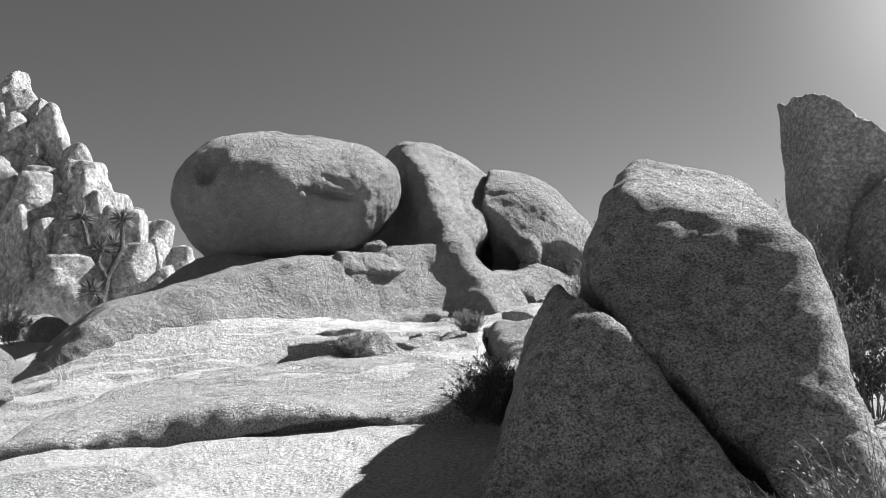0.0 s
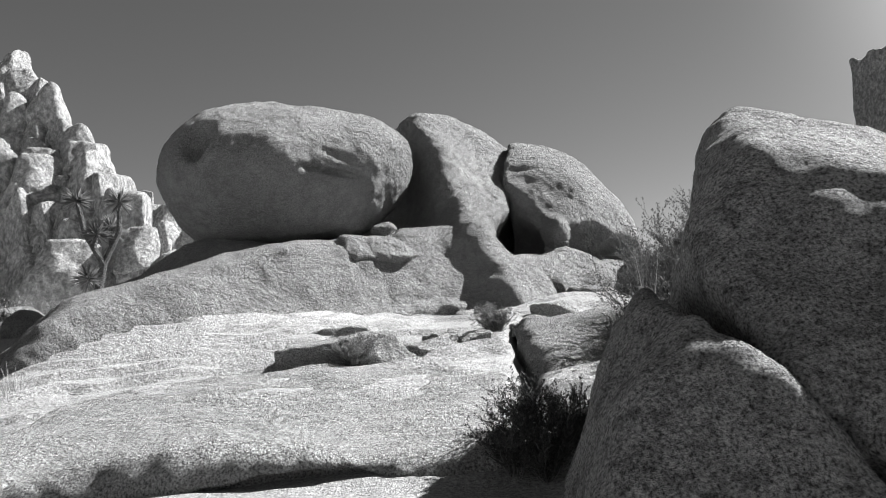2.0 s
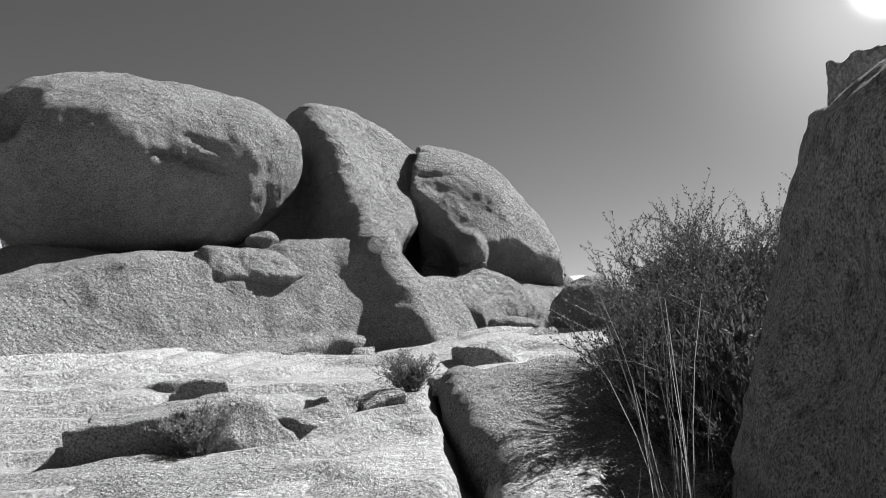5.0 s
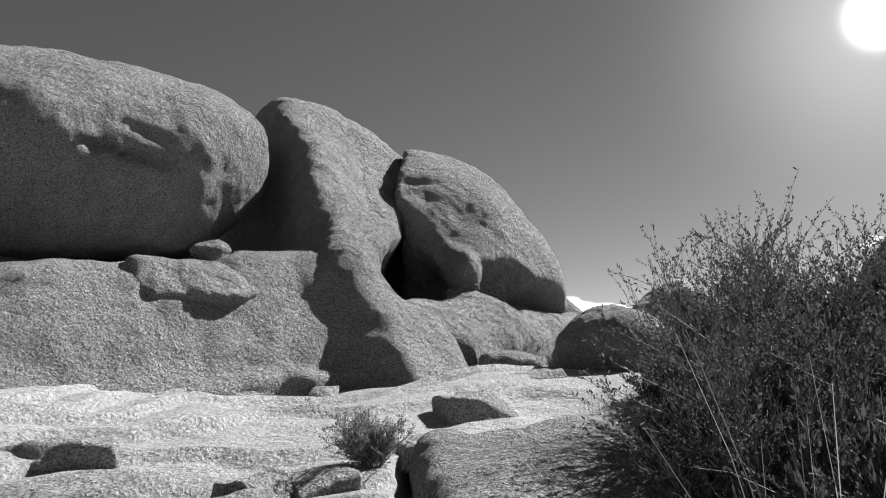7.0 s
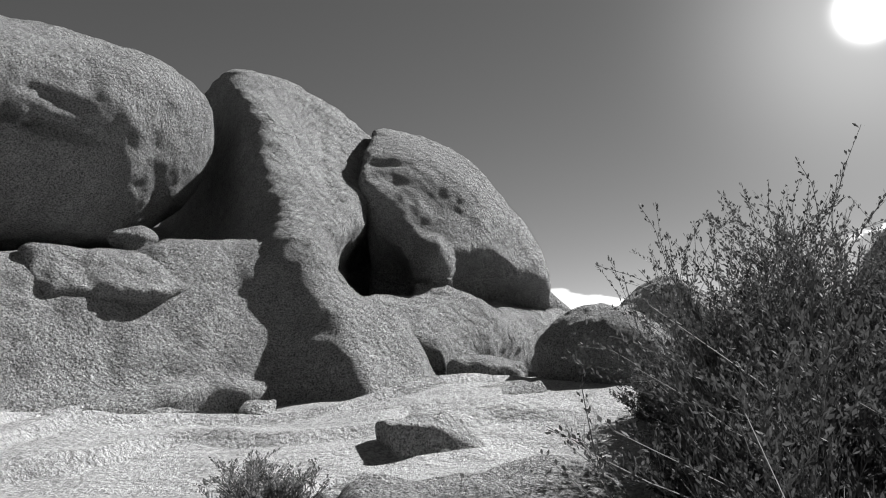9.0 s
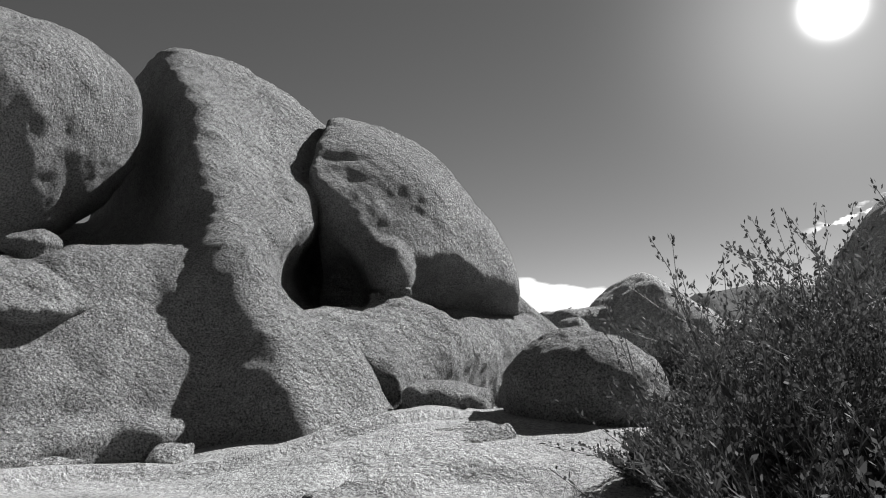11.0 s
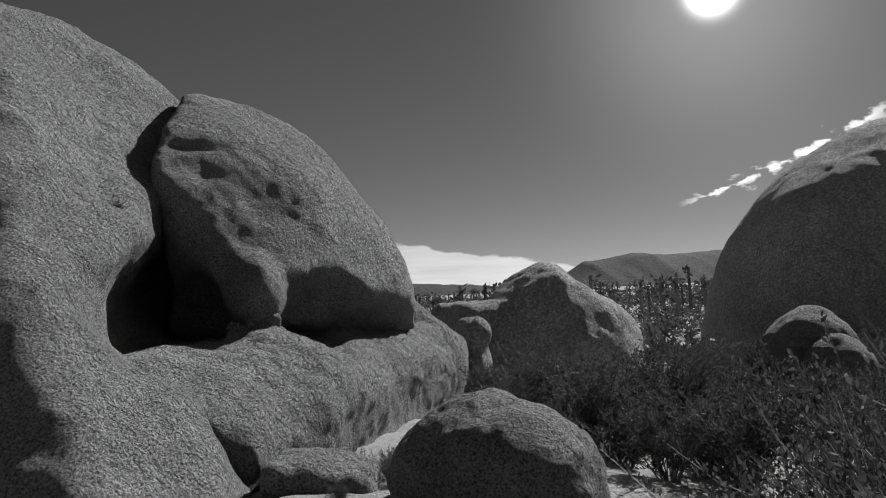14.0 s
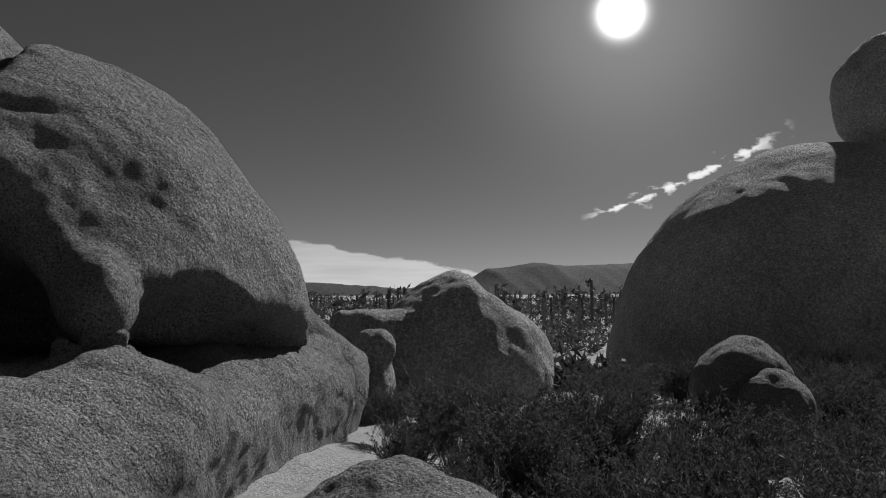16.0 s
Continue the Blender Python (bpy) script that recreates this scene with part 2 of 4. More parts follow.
def rock_mesh(name, lo, hi, h, solid, rough=(0.10, 0.9, 0.03, 4.0, 0.012, 14.0), seed=1):
    """A stone from its distance field, weathered by three sizes of noise: (depth, waves per metre) each."""
    lo, hi = np.array(lo, float), np.array(hi, float)
    axes = [np.arange(a, b + h, h, dtype=np.float32) for a, b in zip(lo, hi)]
    p = np.meshgrid(*axes, indexing="ij")
    d = solid(p).astype(np.float32)
    band = np.abs(d) < 0.25 + rough[0]
    q = [a[band] for a in p]
    extra = rough[0] * fbm(q, rough[1], 2, seed) + rough[2] * fbm(q, rough[3], 2, seed + 1)
    if rough[4]:
        extra = extra + rough[4] * fbm(q, rough[5], 1, seed + 2)
    d[band] += extra
    # close the field at the limits of its box
    for ax in range(3):
        e = [slice(None)] * 3
        for k in (0, -1):
            e[ax] = k
            d[tuple(e)] = np.maximum(d[tuple(e)], h)
    verts, quads = skin(d, lo, h)
    return mesh_of(name, verts, quads)


def rock(name, lo, hi, h, solid, material, label, category="rock", group="", seed=1, rough=(0.10, 0.9, 0.03, 4.0, 0.012, 14.0)):
    me = rock_mesh(name, lo, hi, h, solid, rough, seed)
    me.materials.append(material)
    c = Vector([(a + b) / 2 for a, b in zip(lo, hi)])
    c.z = lo[2]
    me.transform(Matrix.Translation(-c))
    ob = new(name, me)
    ob.location = c
    return tagged(ob, label, category, group)


# ---- ground ----


def lerp_table(v, table):
    return np.interp(v, [a for a, _ in table], [b for _, b in table])


RISE = [(-400, -2.0), (-10, -1.3), (-2, -0.65), (2, -0.02), (4, 0.22), (5.5, 0.42), (6.5, 0.64), (8, 0.90), (10, 1.22), (12.5, 1.42), (15, 1.4),
        (20, 1.1), (30, 0.7), (60, 0.3), (150, -0.2), (400, -1.0)]


def ground_z(x, y):
    z = lerp_table(y, RISE)
    z = z - 0.75 * step(x, 1.15, 2.5) * step(y, -1, 2.5) * (1 - step(y, 7.0, 11.0))
    z = z - 0.35 * step(x, 3.2, 6.0) * step(y, 8, 11) * (1 - step(y, 30, 60))
    z = z - 0.4 * np.exp(-((x - 0.66 - 0.05 * np.sin(y * 2)) / 0.09) ** 2) * step(y, 4.7, 5.4) * (1 - step(y, 9.0, 9.8))
    z = z + 0.42 * step(-x, 0.5, 4.0) * step(y, 7.5, 9.5) * (1 - step(y, 16, 30))
    left = step(-x, 5.0, 9.0) * step(y, -5, 6)
    z = z - 0.5 * left * (1 - step(y, 8.0, 14.0))
    z = z + np.clip(-x - 8, 0, 40) * np.clip(y - 8, 0, 40) * 0.0085 * (1 - step(y, 60, 150)) * (1 - step(-x, 80, 200))
    return z


def terraces(x, y, z):
    """Thin exfoliation sheets that end in low broken ledges."""
    w = z + 0.10 * fbm([x, y, 0 * x], 0.6, 3, 9)
    f = w / 0.11 - np.floor(w / 0.11)
    here = step(y, 5.5, 7.0) * (1 - step(y, 13.0, 15.0)) * step(x, -7.0, -5.0) * (1 - step(x, 1.6, 2.4))
    return z + here * 0.11 * (step(f, 0.0, 0.12) - f) * 0.9


def ground_detail(x, y):
    p = [x, y, 0 * x]
    near = 1 - step(np.hypot(x, y - 6), 25, 60)
    return near * (0.10 * fbm(p, 0.5, 3, 4) + 0.02 * fbm(p, 3.0, 2, 5)) + (1 - near) * 0.25 * fbm(p, 0.05, 3, 6)


def axis_points(lo, hi, fine, far):
    pts = list(np.arange(lo, hi, fine))
    s = fine
    while pts[-1] < far:
        s *= 1.09
        pts.append(pts[-1] + s)
    s = fine
    while pts[0] > -far:
        s *= 1.09
        pts.insert(0, pts[0] - s)
    return np.array(pts)


def build_ground():
    xs, ys = axis_points(-9, 7, 0.07, 3500), axis_points(-3, 16, 0.07, 3500)
    gx, gy = np.meshgrid(xs, ys, indexing="ij")
    gz = terraces(gx, gy, ground_z(gx, gy)) + ground_detail(gx, gy)
    verts = np.stack([gx, gy, gz], -1).reshape(-1, 3)
    n, m = gx.shape
    i = (np.arange(n - 1)[:, None] * m + np.arange(m - 1)[None, :]).ravel()
    quads = np.stack([i, i + m, i + m + 1, i + 1], 1)
    me = mesh_of("ground", verts, quads)
    me.materials.append(SOIL)
    return tagged(new("ground", me), "pale granite gravel and weathered bedrock of the desert floor", "ground", kind="structure")


build_ground()

# ---- the main outcrop ----


def wavy(p, freq, amount, seed):
    """The point, pushed about a little, so that joints and edges run crooked."""
    return [a + amount * fbm(p, freq, 2, seed + k) for k, a in enumerate(p)]


def outcrop(p):
    w = wavy(p, 0.8, 0.07, 70)
    front = plane(w, (-1.0, 12.0, 1.5), (0.52, -0.70, 0.46))
    # flaked sheets and ledges on the face of the wall
    front = front + 0.05 * fbm([p[0], p[1], 2.2 * p[2]], 0.8, 3, 79) + 0.035 * step(fbm([p[0], p[1], 1.6 * p[2]], 0.75, 2, 81), -0.05, 0.05) - 0.02
    top = plane(w, (-3.0, 13.0, 3.02), (0.0, -0.09, 1.0))
    left = plane(w, (-4.76, 9.68, 2.22), (-0.12, -0.26, 0.955))
    d = smax(smax(front, top, 0.25), left, 0.15)
    d = smax(d, plane(w, (-6.1, 8.9, 1.65), (-0.6, -0.5, 0.62)), 0.3)
    d = smax(d, plane(w, (-7.0, 12.0, 2.45), (-0.65, 0.0, 0.75)), 0.4)
    d = smin(d, ell(w, (-5.2, 13.7, 2.6), (1.5, 1.5, 0.85)), 0.4)
    d = smax(d, plane(p, (0, 18.8, 0), (0, 1, 0)), 0.3)
    d = smax(d, plane(w, (0.6, 13.4, 1.6), (0.9, -0.25, 0.3)), 0.2)
    # dome and the leg that it runs down into
    facet = plane(w, (0.12, 13.66, 3.14), (0.58, -0.48, 0.65))
    dome = ell(p, (-1.0, 17.4, 3.5), (2.5, 3.4, 3.18), (0, 0, -8))
    dome = smax(dome, plane(w, (-0.45, 13.9, 3.2), (-0.8, -0.55, 0.15)), 0.5)
    dome = smax(smax(dome, facet, 0.4), plane(w, (0.6, 15.5, 4.0), (1.0, -0.1, -0.12)), 0.15)
    leg = smax(facet, plane(w, (-0.42, 13.75, 2.8), (-0.78, -0.6, 0.16)), 0.3)
    leg = smax(smax(leg, plane(w, (0.98, 13.9, 2.27), (0.93, 0, 0.37)), 0.15), plane(p, (0, 14, 4.4), (0, 0.2, 1)), 0.8)
    leg = smax(leg, plane(p, (0, 18.5, 0), (0, 1, 0)), 0.3)
    # the wall runs on below the dome and meets the leg
    web = smax(plane(w, (-1.2, 12.45, 2.5), (0.36, -0.78, 0.5)), plane(w, (0.0, 13.0, 3.04), (0.05, -0.12, 1.0)), 0.3)
    web = smax(smax(web, plane(w, (0.9, 13.9, 2.27), (0.93, 0, 0.37)), 0.2), plane(p, (-1.6, 12, 2), (-1, 0, 0)), 0.3)
    web = smax(web, plane(p, (0, 16.0, 0), (0, 1, 0)), 0.3)
    d = smin(d, smin(dome, smin(leg, web, 0.5), 0.3), 0.2)
    # the leg is drawn in at mid height and flares again at its foot
    d = smax(d, -rod(w, (0.97, 12.6, 2.9), (0.82, 17.5, 3.1), 0.62), 0.3)
    d = smin(d, ell(w, (0.55, 13.5, 1.5), (0.55, 0.7, 0.5), (0, 0, 15)), 0.3)
    # rock behind the balanced boulder closes the slit under it
    d = smin(d, ell(w, (-3.4, 17.6, 2.9), (3.0, 1.1, 1.25)), 0.3)
    d = smax(d, -ell(p, (-2.2, 15.0, 4.2), (1.0, 0.9, 0.9)), 0.4)
    # low cracked ledge along the foot of the wall
    q = wavy(p, 1.6, 0.12, 77)
    d = smin(d, rod(q, (-2.4, 11.2, 1.42), (0.75, 12.95, 1.46), 0.2), 0.1)
    d = smin(d, rod(q, (-5.6, 8.75, 1.4), (-2.4, 11.2, 1.52), 0.17), 0.1)
    # joints in the leg, and along the wall
    d = smax(d, -rod(p, (-0.08, 17.10, 5.85), (0.03, 15.76, 4.74), 0.05), 0.03)
    d = smax(d, -rod(p, (0.03, 15.76, 4.74), (0.28, 14.86, 3.89), 0.06), 0.03)
    d = smax(d, -rod(p, (0.28, 14.86, 3.89), (0.43, 15.65, 3.38), 0.075), 0.03)
    d = smax(d, -rod(w, (-0.35, 13.55, 3.75), (0.05, 13.25, 3.05), 0.03), 0.06)
    d = smax(d, -rod(w, (-3.4, 11.95, 2.35), (-0.9, 12.75, 2.3), 0.035), 0.05)
    return d


outcrop_rock = rock("rock_outcrop", (-9.2, 8.3, 0.7), (2.2, 19.6, 6.9), 0.072, outcrop, GRANITE, "broad weathered granite outcrop rising into a smooth dome", seed=11,
     rough=(0.06, 0.9, 0.024, 4.2, 0.024, 9.0))



def part_of(parent, name, lo, hi, h, solid, label, seed, rough):
    ob = rock(name, lo, hi, h, solid, GRANITE, label, seed=seed, rough=rough)
    del ob["category"]
    ob.parent = parent
    ob.matrix_parent_inverse = parent.matrix_basis.inverted()
    return ob


part_of(outcrop_rock, "shoulder", (-3.3, 11.8, 2.0), (-0.6, 13.7, 3.4), 0.035,
        lambda p: block(wavy(p, 0.9, 0.1, 72), (-1.9, 12.42, 2.62), (0.8, 0.34, 0.3), 0.14, (-27, 0, 36)), "jutting block on the rim of the wall", 13, (0.07, 1.4, 0.04, 4.5, 0.015, 12.0))
part_of(outcrop_rock, "knob", (-2.3, 12.6, 2.8), (-1.3, 13.6, 3.6), 0.025,
        lambda p: smin(ell(p, (-1.75, 13.05, 3.16), (0.27, 0.24, 0.13)), ell(p, (-1.72, 13.05, 3.05), (0.2, 0.2, 0.18)), 0.05), "small rounded knob of granite", 14, (0.04, 3.0, 0.02, 8.0, 0.0, 1.0))


def whale(p):
    w = wavy(p, 0.7, 0.12, 80)
    d = ell(w, (-3.78, 14.3, 4.85), (2.62, 1.95, 1.76), (0, -2, 25))
    d = smin(d, ell(w, (-4.6, 13.95, 4.8), (1.85, 1.75, 1.55), (0, 0, 25)), 0.5)
    d = smax(d, plane(w, (-3.3, 12.6, 5.38), (0.28, -0.45, 0.85)), 0.7)
    d = smax(d, plane(p, (-3.7, 12.5, 3.2), (0.0, 0.03, -1)), 0.25)
    # hollowed cheek on the far end, scars on the brow and hairline joints on the rounded end
    d = smax(d, -ell(p, (-5.05, 12.3, 5.25), (0.35, 0.4, 0.5), (0, 20, 0)), 0.15)
    d = smax(d, -rod(w, (-3.95, 12.25, 5.2), (-2.75, 12.68, 5.05), 0.035), 0.06)
    d = smax(d, -rod(w, (-2.75, 12.68, 4.85), (-2.2, 13.05, 4.65), 0.04), 0.08)
    d = smax(d, -rod(w, (-3.4, 12.35, 4.5), (-1.75, 13.5, 4.35), 0.03), 0.06)
    d = smax(d, -rod(w, (-1.85, 13.45, 4.5), (-1.75, 13.6, 3.6), 0.035), 0.06)
    return d


rock("balanced_boulder", (-7.1, 11.0, 2.9), (-0.6, 17.3, 6.9), 0.055, whale, GRANITE, "huge rounded granite boulder balanced on a ledge", "boulder", seed=21,
     rough=(0.05, 0.9, 0.02, 3.8, 0.02, 9.0))


def elephant(p):
    w = wavy(p, 0.8, 0.10, 90)
    d = ell(w, (0.62, 18.1, 2.63), (3.06, 3.05, 3.05))
    d = smax(d, plane(w, (0.62, 16, 4), (-1.0, 0.06, 0.05)), 0.12)
    d = smax(d, plane(p, (0, 15.6, 2.7), (0, -0.16, -1)), 0.2)
    # low hollow under the hood, and the deeper one beside the snout
    d = smax(d, -ell(w, (2.5, 15.4, 2.5), (0.82, 1.0, 0.74), (0, 12, -18)), 0.12)
    d = smax(d, -ell(w, (3.2, 16.4, 2.4), (0.8, 1.2, 0.5), (0, 0, -25)), 0.14)
    # the face falls back on one side of the snout, over a deep recess beside the leg
    d = smax(d, plane(w, (1.42, 15.1, 2.9), (-0.74, -0.62, -0.26)), 0.3)
    d = smax(d, -ell(w, (0.75, 15.6, 2.6), (0.62, 1.1, 0.75), (0, 14, -10)), 0.22)
    d = smin(d, ell(w, (1.6, 15.2, 3.0), (0.24, 0.34, 0.36)), 0.2)
    # folds of weathering that wrap round the brow
    across = (w[0] - 1.4) * 0.62 + (w[2] - 4.0) * 0.78 + 0.10 * fbm(p, 1.3, 2, 93)
    here = np.clip(0.7 + 0.6 * fbm(p, 0.9, 2, 94), 0, 1)
    d = d + 0.007 * here * np.abs(np.sin(across * 21.0)) - 0.008
    return smax(d, -ell(w, (1.05, 15.75, 4.7), (0.3, 0.2, 0.06)), 0.1)


rock("hooded_boulder", (0.2, 14.7, 2.4), (4.3, 21.5, 6.2), 0.043, elephant, GRANITE, "rounded granite boulder with a drooping snout over a hollow", "boulder", seed=31,
     rough=(0.04, 0.9, 0.012, 3.8, 0.016, 9.0))


def plinth(p):
    w = wavy(p, 0.9, 0.10, 95)
    d = block(w, (2.2, 16.75, 1.31), (1.05, 3.6, 1.16), 0.7, (0, 6, -30))
    d = smin(d, ell(w, (1.62, 14.95, 1.72), (0.66, 0.7, 0.84)), 0.35)
    for k in range(4):
        x, y = 2.65 + 0.4 * k, 15.1 + 0.66 * k
        d = smax(d, -rod(w, (x - 0.25, y + 0.15, 2.5), (x + 0.12, y - 0.12, 1.6), 0.035), 0.08)
    return d


rock("plinth_boulder", (0.2, 13.4, 0.6), (5.6, 21.2, 3.0), 0.045, plinth, GRANITE, "low ribbed granite boulder under the hooded one", "boulder", seed=41,
     rough=(0.05, 0.9, 0.03, 3.8, 0.026, 9.0))
for k, (c, r) in enumerate((((1.62, 15.1, 2.66), (0.15, 0.15, 0.15)), ((1.40, 15.0, 2.58), (0.11, 0.1, 0.1)), ((1.8, 15.1, 2.56), (0.08, 0.08, 0.1)))):
    rock("chock_stone", [a - b * 1.6 for a, b in zip(c, r)], [a + b * 1.6 for a, b in zip(c, r)], 0.015, lambda p: block(p, c, r, 0.05, (10 * k, 15, 20 * k)), GRANITE,
         "small granite chockstone wedged under the snout", "stone", "chockstones", seed=45 + k, rough=(0.03, 5.0, 0.02, 14.0, 0.0, 1.0))

rock("wedge_boulder", (2.5, 18.5, 0.5), (6.6, 24, 5.2), 0.08,
     lambda p: smax(ell(p, (3.1, 21.0, 1.8), (2.3, 2.2, 2.4)), plane(wavy(p, 0.9, 0.12, 55), (4.4, 21, 2.9), (0.7, -0.1, 0.7)), 0.12), GRANITE,
     "dark wedge-shaped granite boulder behind the outcrop", "boulder", seed=51)
rock("gap_boulder", (4.9, 20.6, 0.3), (6.6, 23.2, 2.9), 0.06,
     lambda p: smin(ell(p, (5.75, 21.9, 1.2), (0.45, 0.7, 1.1)), ell(p, (5.75, 21.6, 2.0), (0.35, 0.4, 0.35)), 0.1), GRANITE_SMOOTH,
     "dark granite block in the gap between two boulders", "boulder", seed=52)
rock("gap_boulder", (5.9, 23.5, 0.3), (8.0, 27.0, 3.2), 0.08,
     lambda p: block(p, (6.9, 25.2, 1.4), (0.75, 1.2, 1.25), 0.3, (0, 0, 10)), GRANITE_SMOOTH,
     "flat-topped granite block behind the pointed boulder", "boulder", seed=53)


def pebble(p):
    d = ell(p, (3.08, 12.4, 1.63), (0.7, 0.62, 0.54), (0, 6, -12))
    d = smin(d, ell(p, (3.25, 12.25, 1.62), (0.45, 0.45, 0.45)), 0.25)
    return d


rock("round_boulder", (2.0, 11.4, 0.9), (4.0, 13.4, 2.6), 0.026, pebble, GRANITE, "rounded granite boulder resting on the slab", "boulder", seed=61,
     rough=(0.05, 1.4, 0.025, 5.0, 0.012, 16.0))
rock("flat_stone", (1.4, 12.8, 1.2), (2.6, 13.8, 1.95), 0.025,
     lambda p: block(p, (2.0, 13.3, 1.55), (0.42, 0.3, 0.15), 0.12, (6, 8, -14)), GRANITE, "flat granite stone lying beside the rounded boulder", "stone", seed=62,
     rough=(0.05, 2.0, 0.02, 7.0, 0.0, 1.0))

# ---- near pair beside the path ----


def near_upper(p):
    w = wavy(p, 0.9, 0.07, 60)
    d = plane(w, (2.0, 2.32, 1.05), (-0.13, -0.80, 0.58))
    d = smax(d, plane(w, (1.56, 3.3, 1.47), (-0.92, 0.22, 0.28)), 0.25)
    d = smax(d, plane(w, (1.72, 3.2, 1.78), (-0.62, -0.1, 0.78)), 0.12)
    d = smax(d, plane(w, (2.07, 3.1, 1.82), (0.30, -0.40, 0.86)), 0.07)
    d = smax(d, plane(w, (2.33, 4.5, 2.58), (0.42, 0.05, 0.9)), 0.2)
    d = smax(d, plane(w, (2.9, 3.0, 1.0), (0.97, -0.24, 0.06)), 0.15)
    d = smax(d, plane(w, (2.3, 6.0, 1.0), (-0.1, 1, 0.15)), 0.4)
    d = smax(d, plane(w, (1.52, 2.6, 0.95), (-0.88, -0.12, -0.46)), 0.1)
    return smin(d, ell(w, (2.64, 5.1, 0.6), (0.85, 1.0, 1.35)), 0.08)


rock("split_boulder", (0.9, 0.8, -1.2), (4.0, 6.5, 3.2), 0.033, near_upper, GRANITE_DARK, "tall lichened granite boulder with a sunlit top", "boulder", seed=71,
     rough=(0.05, 1.3, 0.025, 5.0, 0.008, 18.0))


def near_lower(p):
    w = wavy(p, 0.9, 0.07, 65)
    d = plane(w, (1.2, 1.85, 0.35), (-0.18, -0.86, 0.48))
    d = smax(d, plane(w, (0.76, 1.8, 0.6), (-0.95, 0.1, 0.26)), 0.2)
    d = smax(d, plane(w, (1.16, 2.3, 1.06), (-0.72, -0.1, 0.68)), 0.2)
    d = smax(d, plane(w, (1.49, 2.6, 0.93), (0.88, 0.12, 0.46)), 0.08)
    return smax(d, plane(w, (1.2, 3.3, 0.5), (0, 1, 0.1)), 0.35)


rock("leaning_boulder", (0.3, 0.7, -1.2), (2.7, 3.9, 1.7), 0.028, near_lower, GRANITE_DARK, "lichened granite slab leaning against a taller boulder", "boulder", seed=81,
     rough=(0.05, 1.3, 0.025, 5.0, 0.008, 18.0))


def spire(p):
    w = wavy(p, 0.6, 0.12, 50)
    d = block(w, (7.1, 11.0, 1.3), (0.95, 0.7, 4.8), 0.4, (0, 2, 0))
    d = smax(d, plane(wavy(p, 1.2, 0.05, 52), (6.6, 10.5, 4.74), (0.76, 0.1, 0.65)), 0.12)
    d = smax(d, -rod(w, (6.58, 10.0, 5.0), (6.66, 12.0, 4.95), 0.04), 0.05)
    return smax(d, plane(w, (6.22, 10.9, 3.5), (-0.97, -0.22, 0.05)), 0.25)


rock("spire_rock", (5.7, 9.9, -0.8), (8.2, 12.1, 5.9), 0.05, spire, GRANITE_SMOOTH, "tall dark granite fin standing behind the near boulders", "rock spire", seed=91)
rock("spire_shoulder", (6.2, 8.8, -0.8), (9.2, 11.6, 3.6), 0.05,
     lambda p: ell(p, (7.6, 10.2, 0.6), (1.2, 1.1, 2.55)), GRANITE_SMOOTH, "dark rounded granite shoulder against the fin", "boulder", seed=92)


def pyramid(p):
    w = wavy(p, 0.5, 0.15, 40)
    d = ell(w, (9.0, 25.0, 0.9), (2.45, 2.0, 2.75))
    d = smax(d, plane(w, (8.75, 24, 3.5), (0.6, -0.2, 0.78)), 0.2)
    return smax(d, plane(w, (8.75, 24, 3.5), (-0.5, -0.2, 0.85)), 0.2)


rock("pyramid_boulder", (6.0, 22, -0.2), (12.2, 28, 4.0), 0.07, pyramid, GRANITE_SMOOTH, "dark pointed granite boulder among desert shrubs", "boulder", seed=95)


def great_dome(p):
    w = wavy(p, 0.2, 0.4, 30)
    d = ell(w, (24.3, 27.5, 1.1), (8.5, 6.4, 7.0), (0, -16, 0))
    d = smax(d, -rod(w, (18.0, 22.9, 6.6), (18.2, 21.0, 1.0), 0.2), 0.12)
    return smax(d, -rod(w, (23.8, 22.5, 7.8), (23.2, 20.8, 2.5), 0.24), 0.14)


dome_rock = rock("granite_dome", (13.0, 19, -1), (34, 35, 10), 0.13, great_dome, GRANITE_SMOOTH, "great smooth granite dome split by dark joints", "rock dome", seed=97, rough=(0.07, 0.5, 0.035, 2.4, 0.0, 1.0))
side = part_of(dome_rock, "shoulder", (23.5, 22, -1), (34.5, 34, 9.2), 0.13, lambda p: ell(wavy(p, 0.2, 0.3, 35), (29.2, 28, 2.6), (4.8, 5.2, 5.8)), "rounded flank of the dome beyond a deep joint", 99, (0.1, 0.6, 0.04, 2.0, 0.0, 1.0))
side.data.materials[0] = GRANITE_SMOOTH
rock("perched_boulder", (25.2, 24, 7), (32, 31, 13.5), 0.12, lambda p: ell(p, (28.9, 27.5, 10.5), (2.55, 2.5, 2.55)), GRANITE_SMOOTH,
     "dark round boulder perched on the granite dome", "boulder", seed=98)
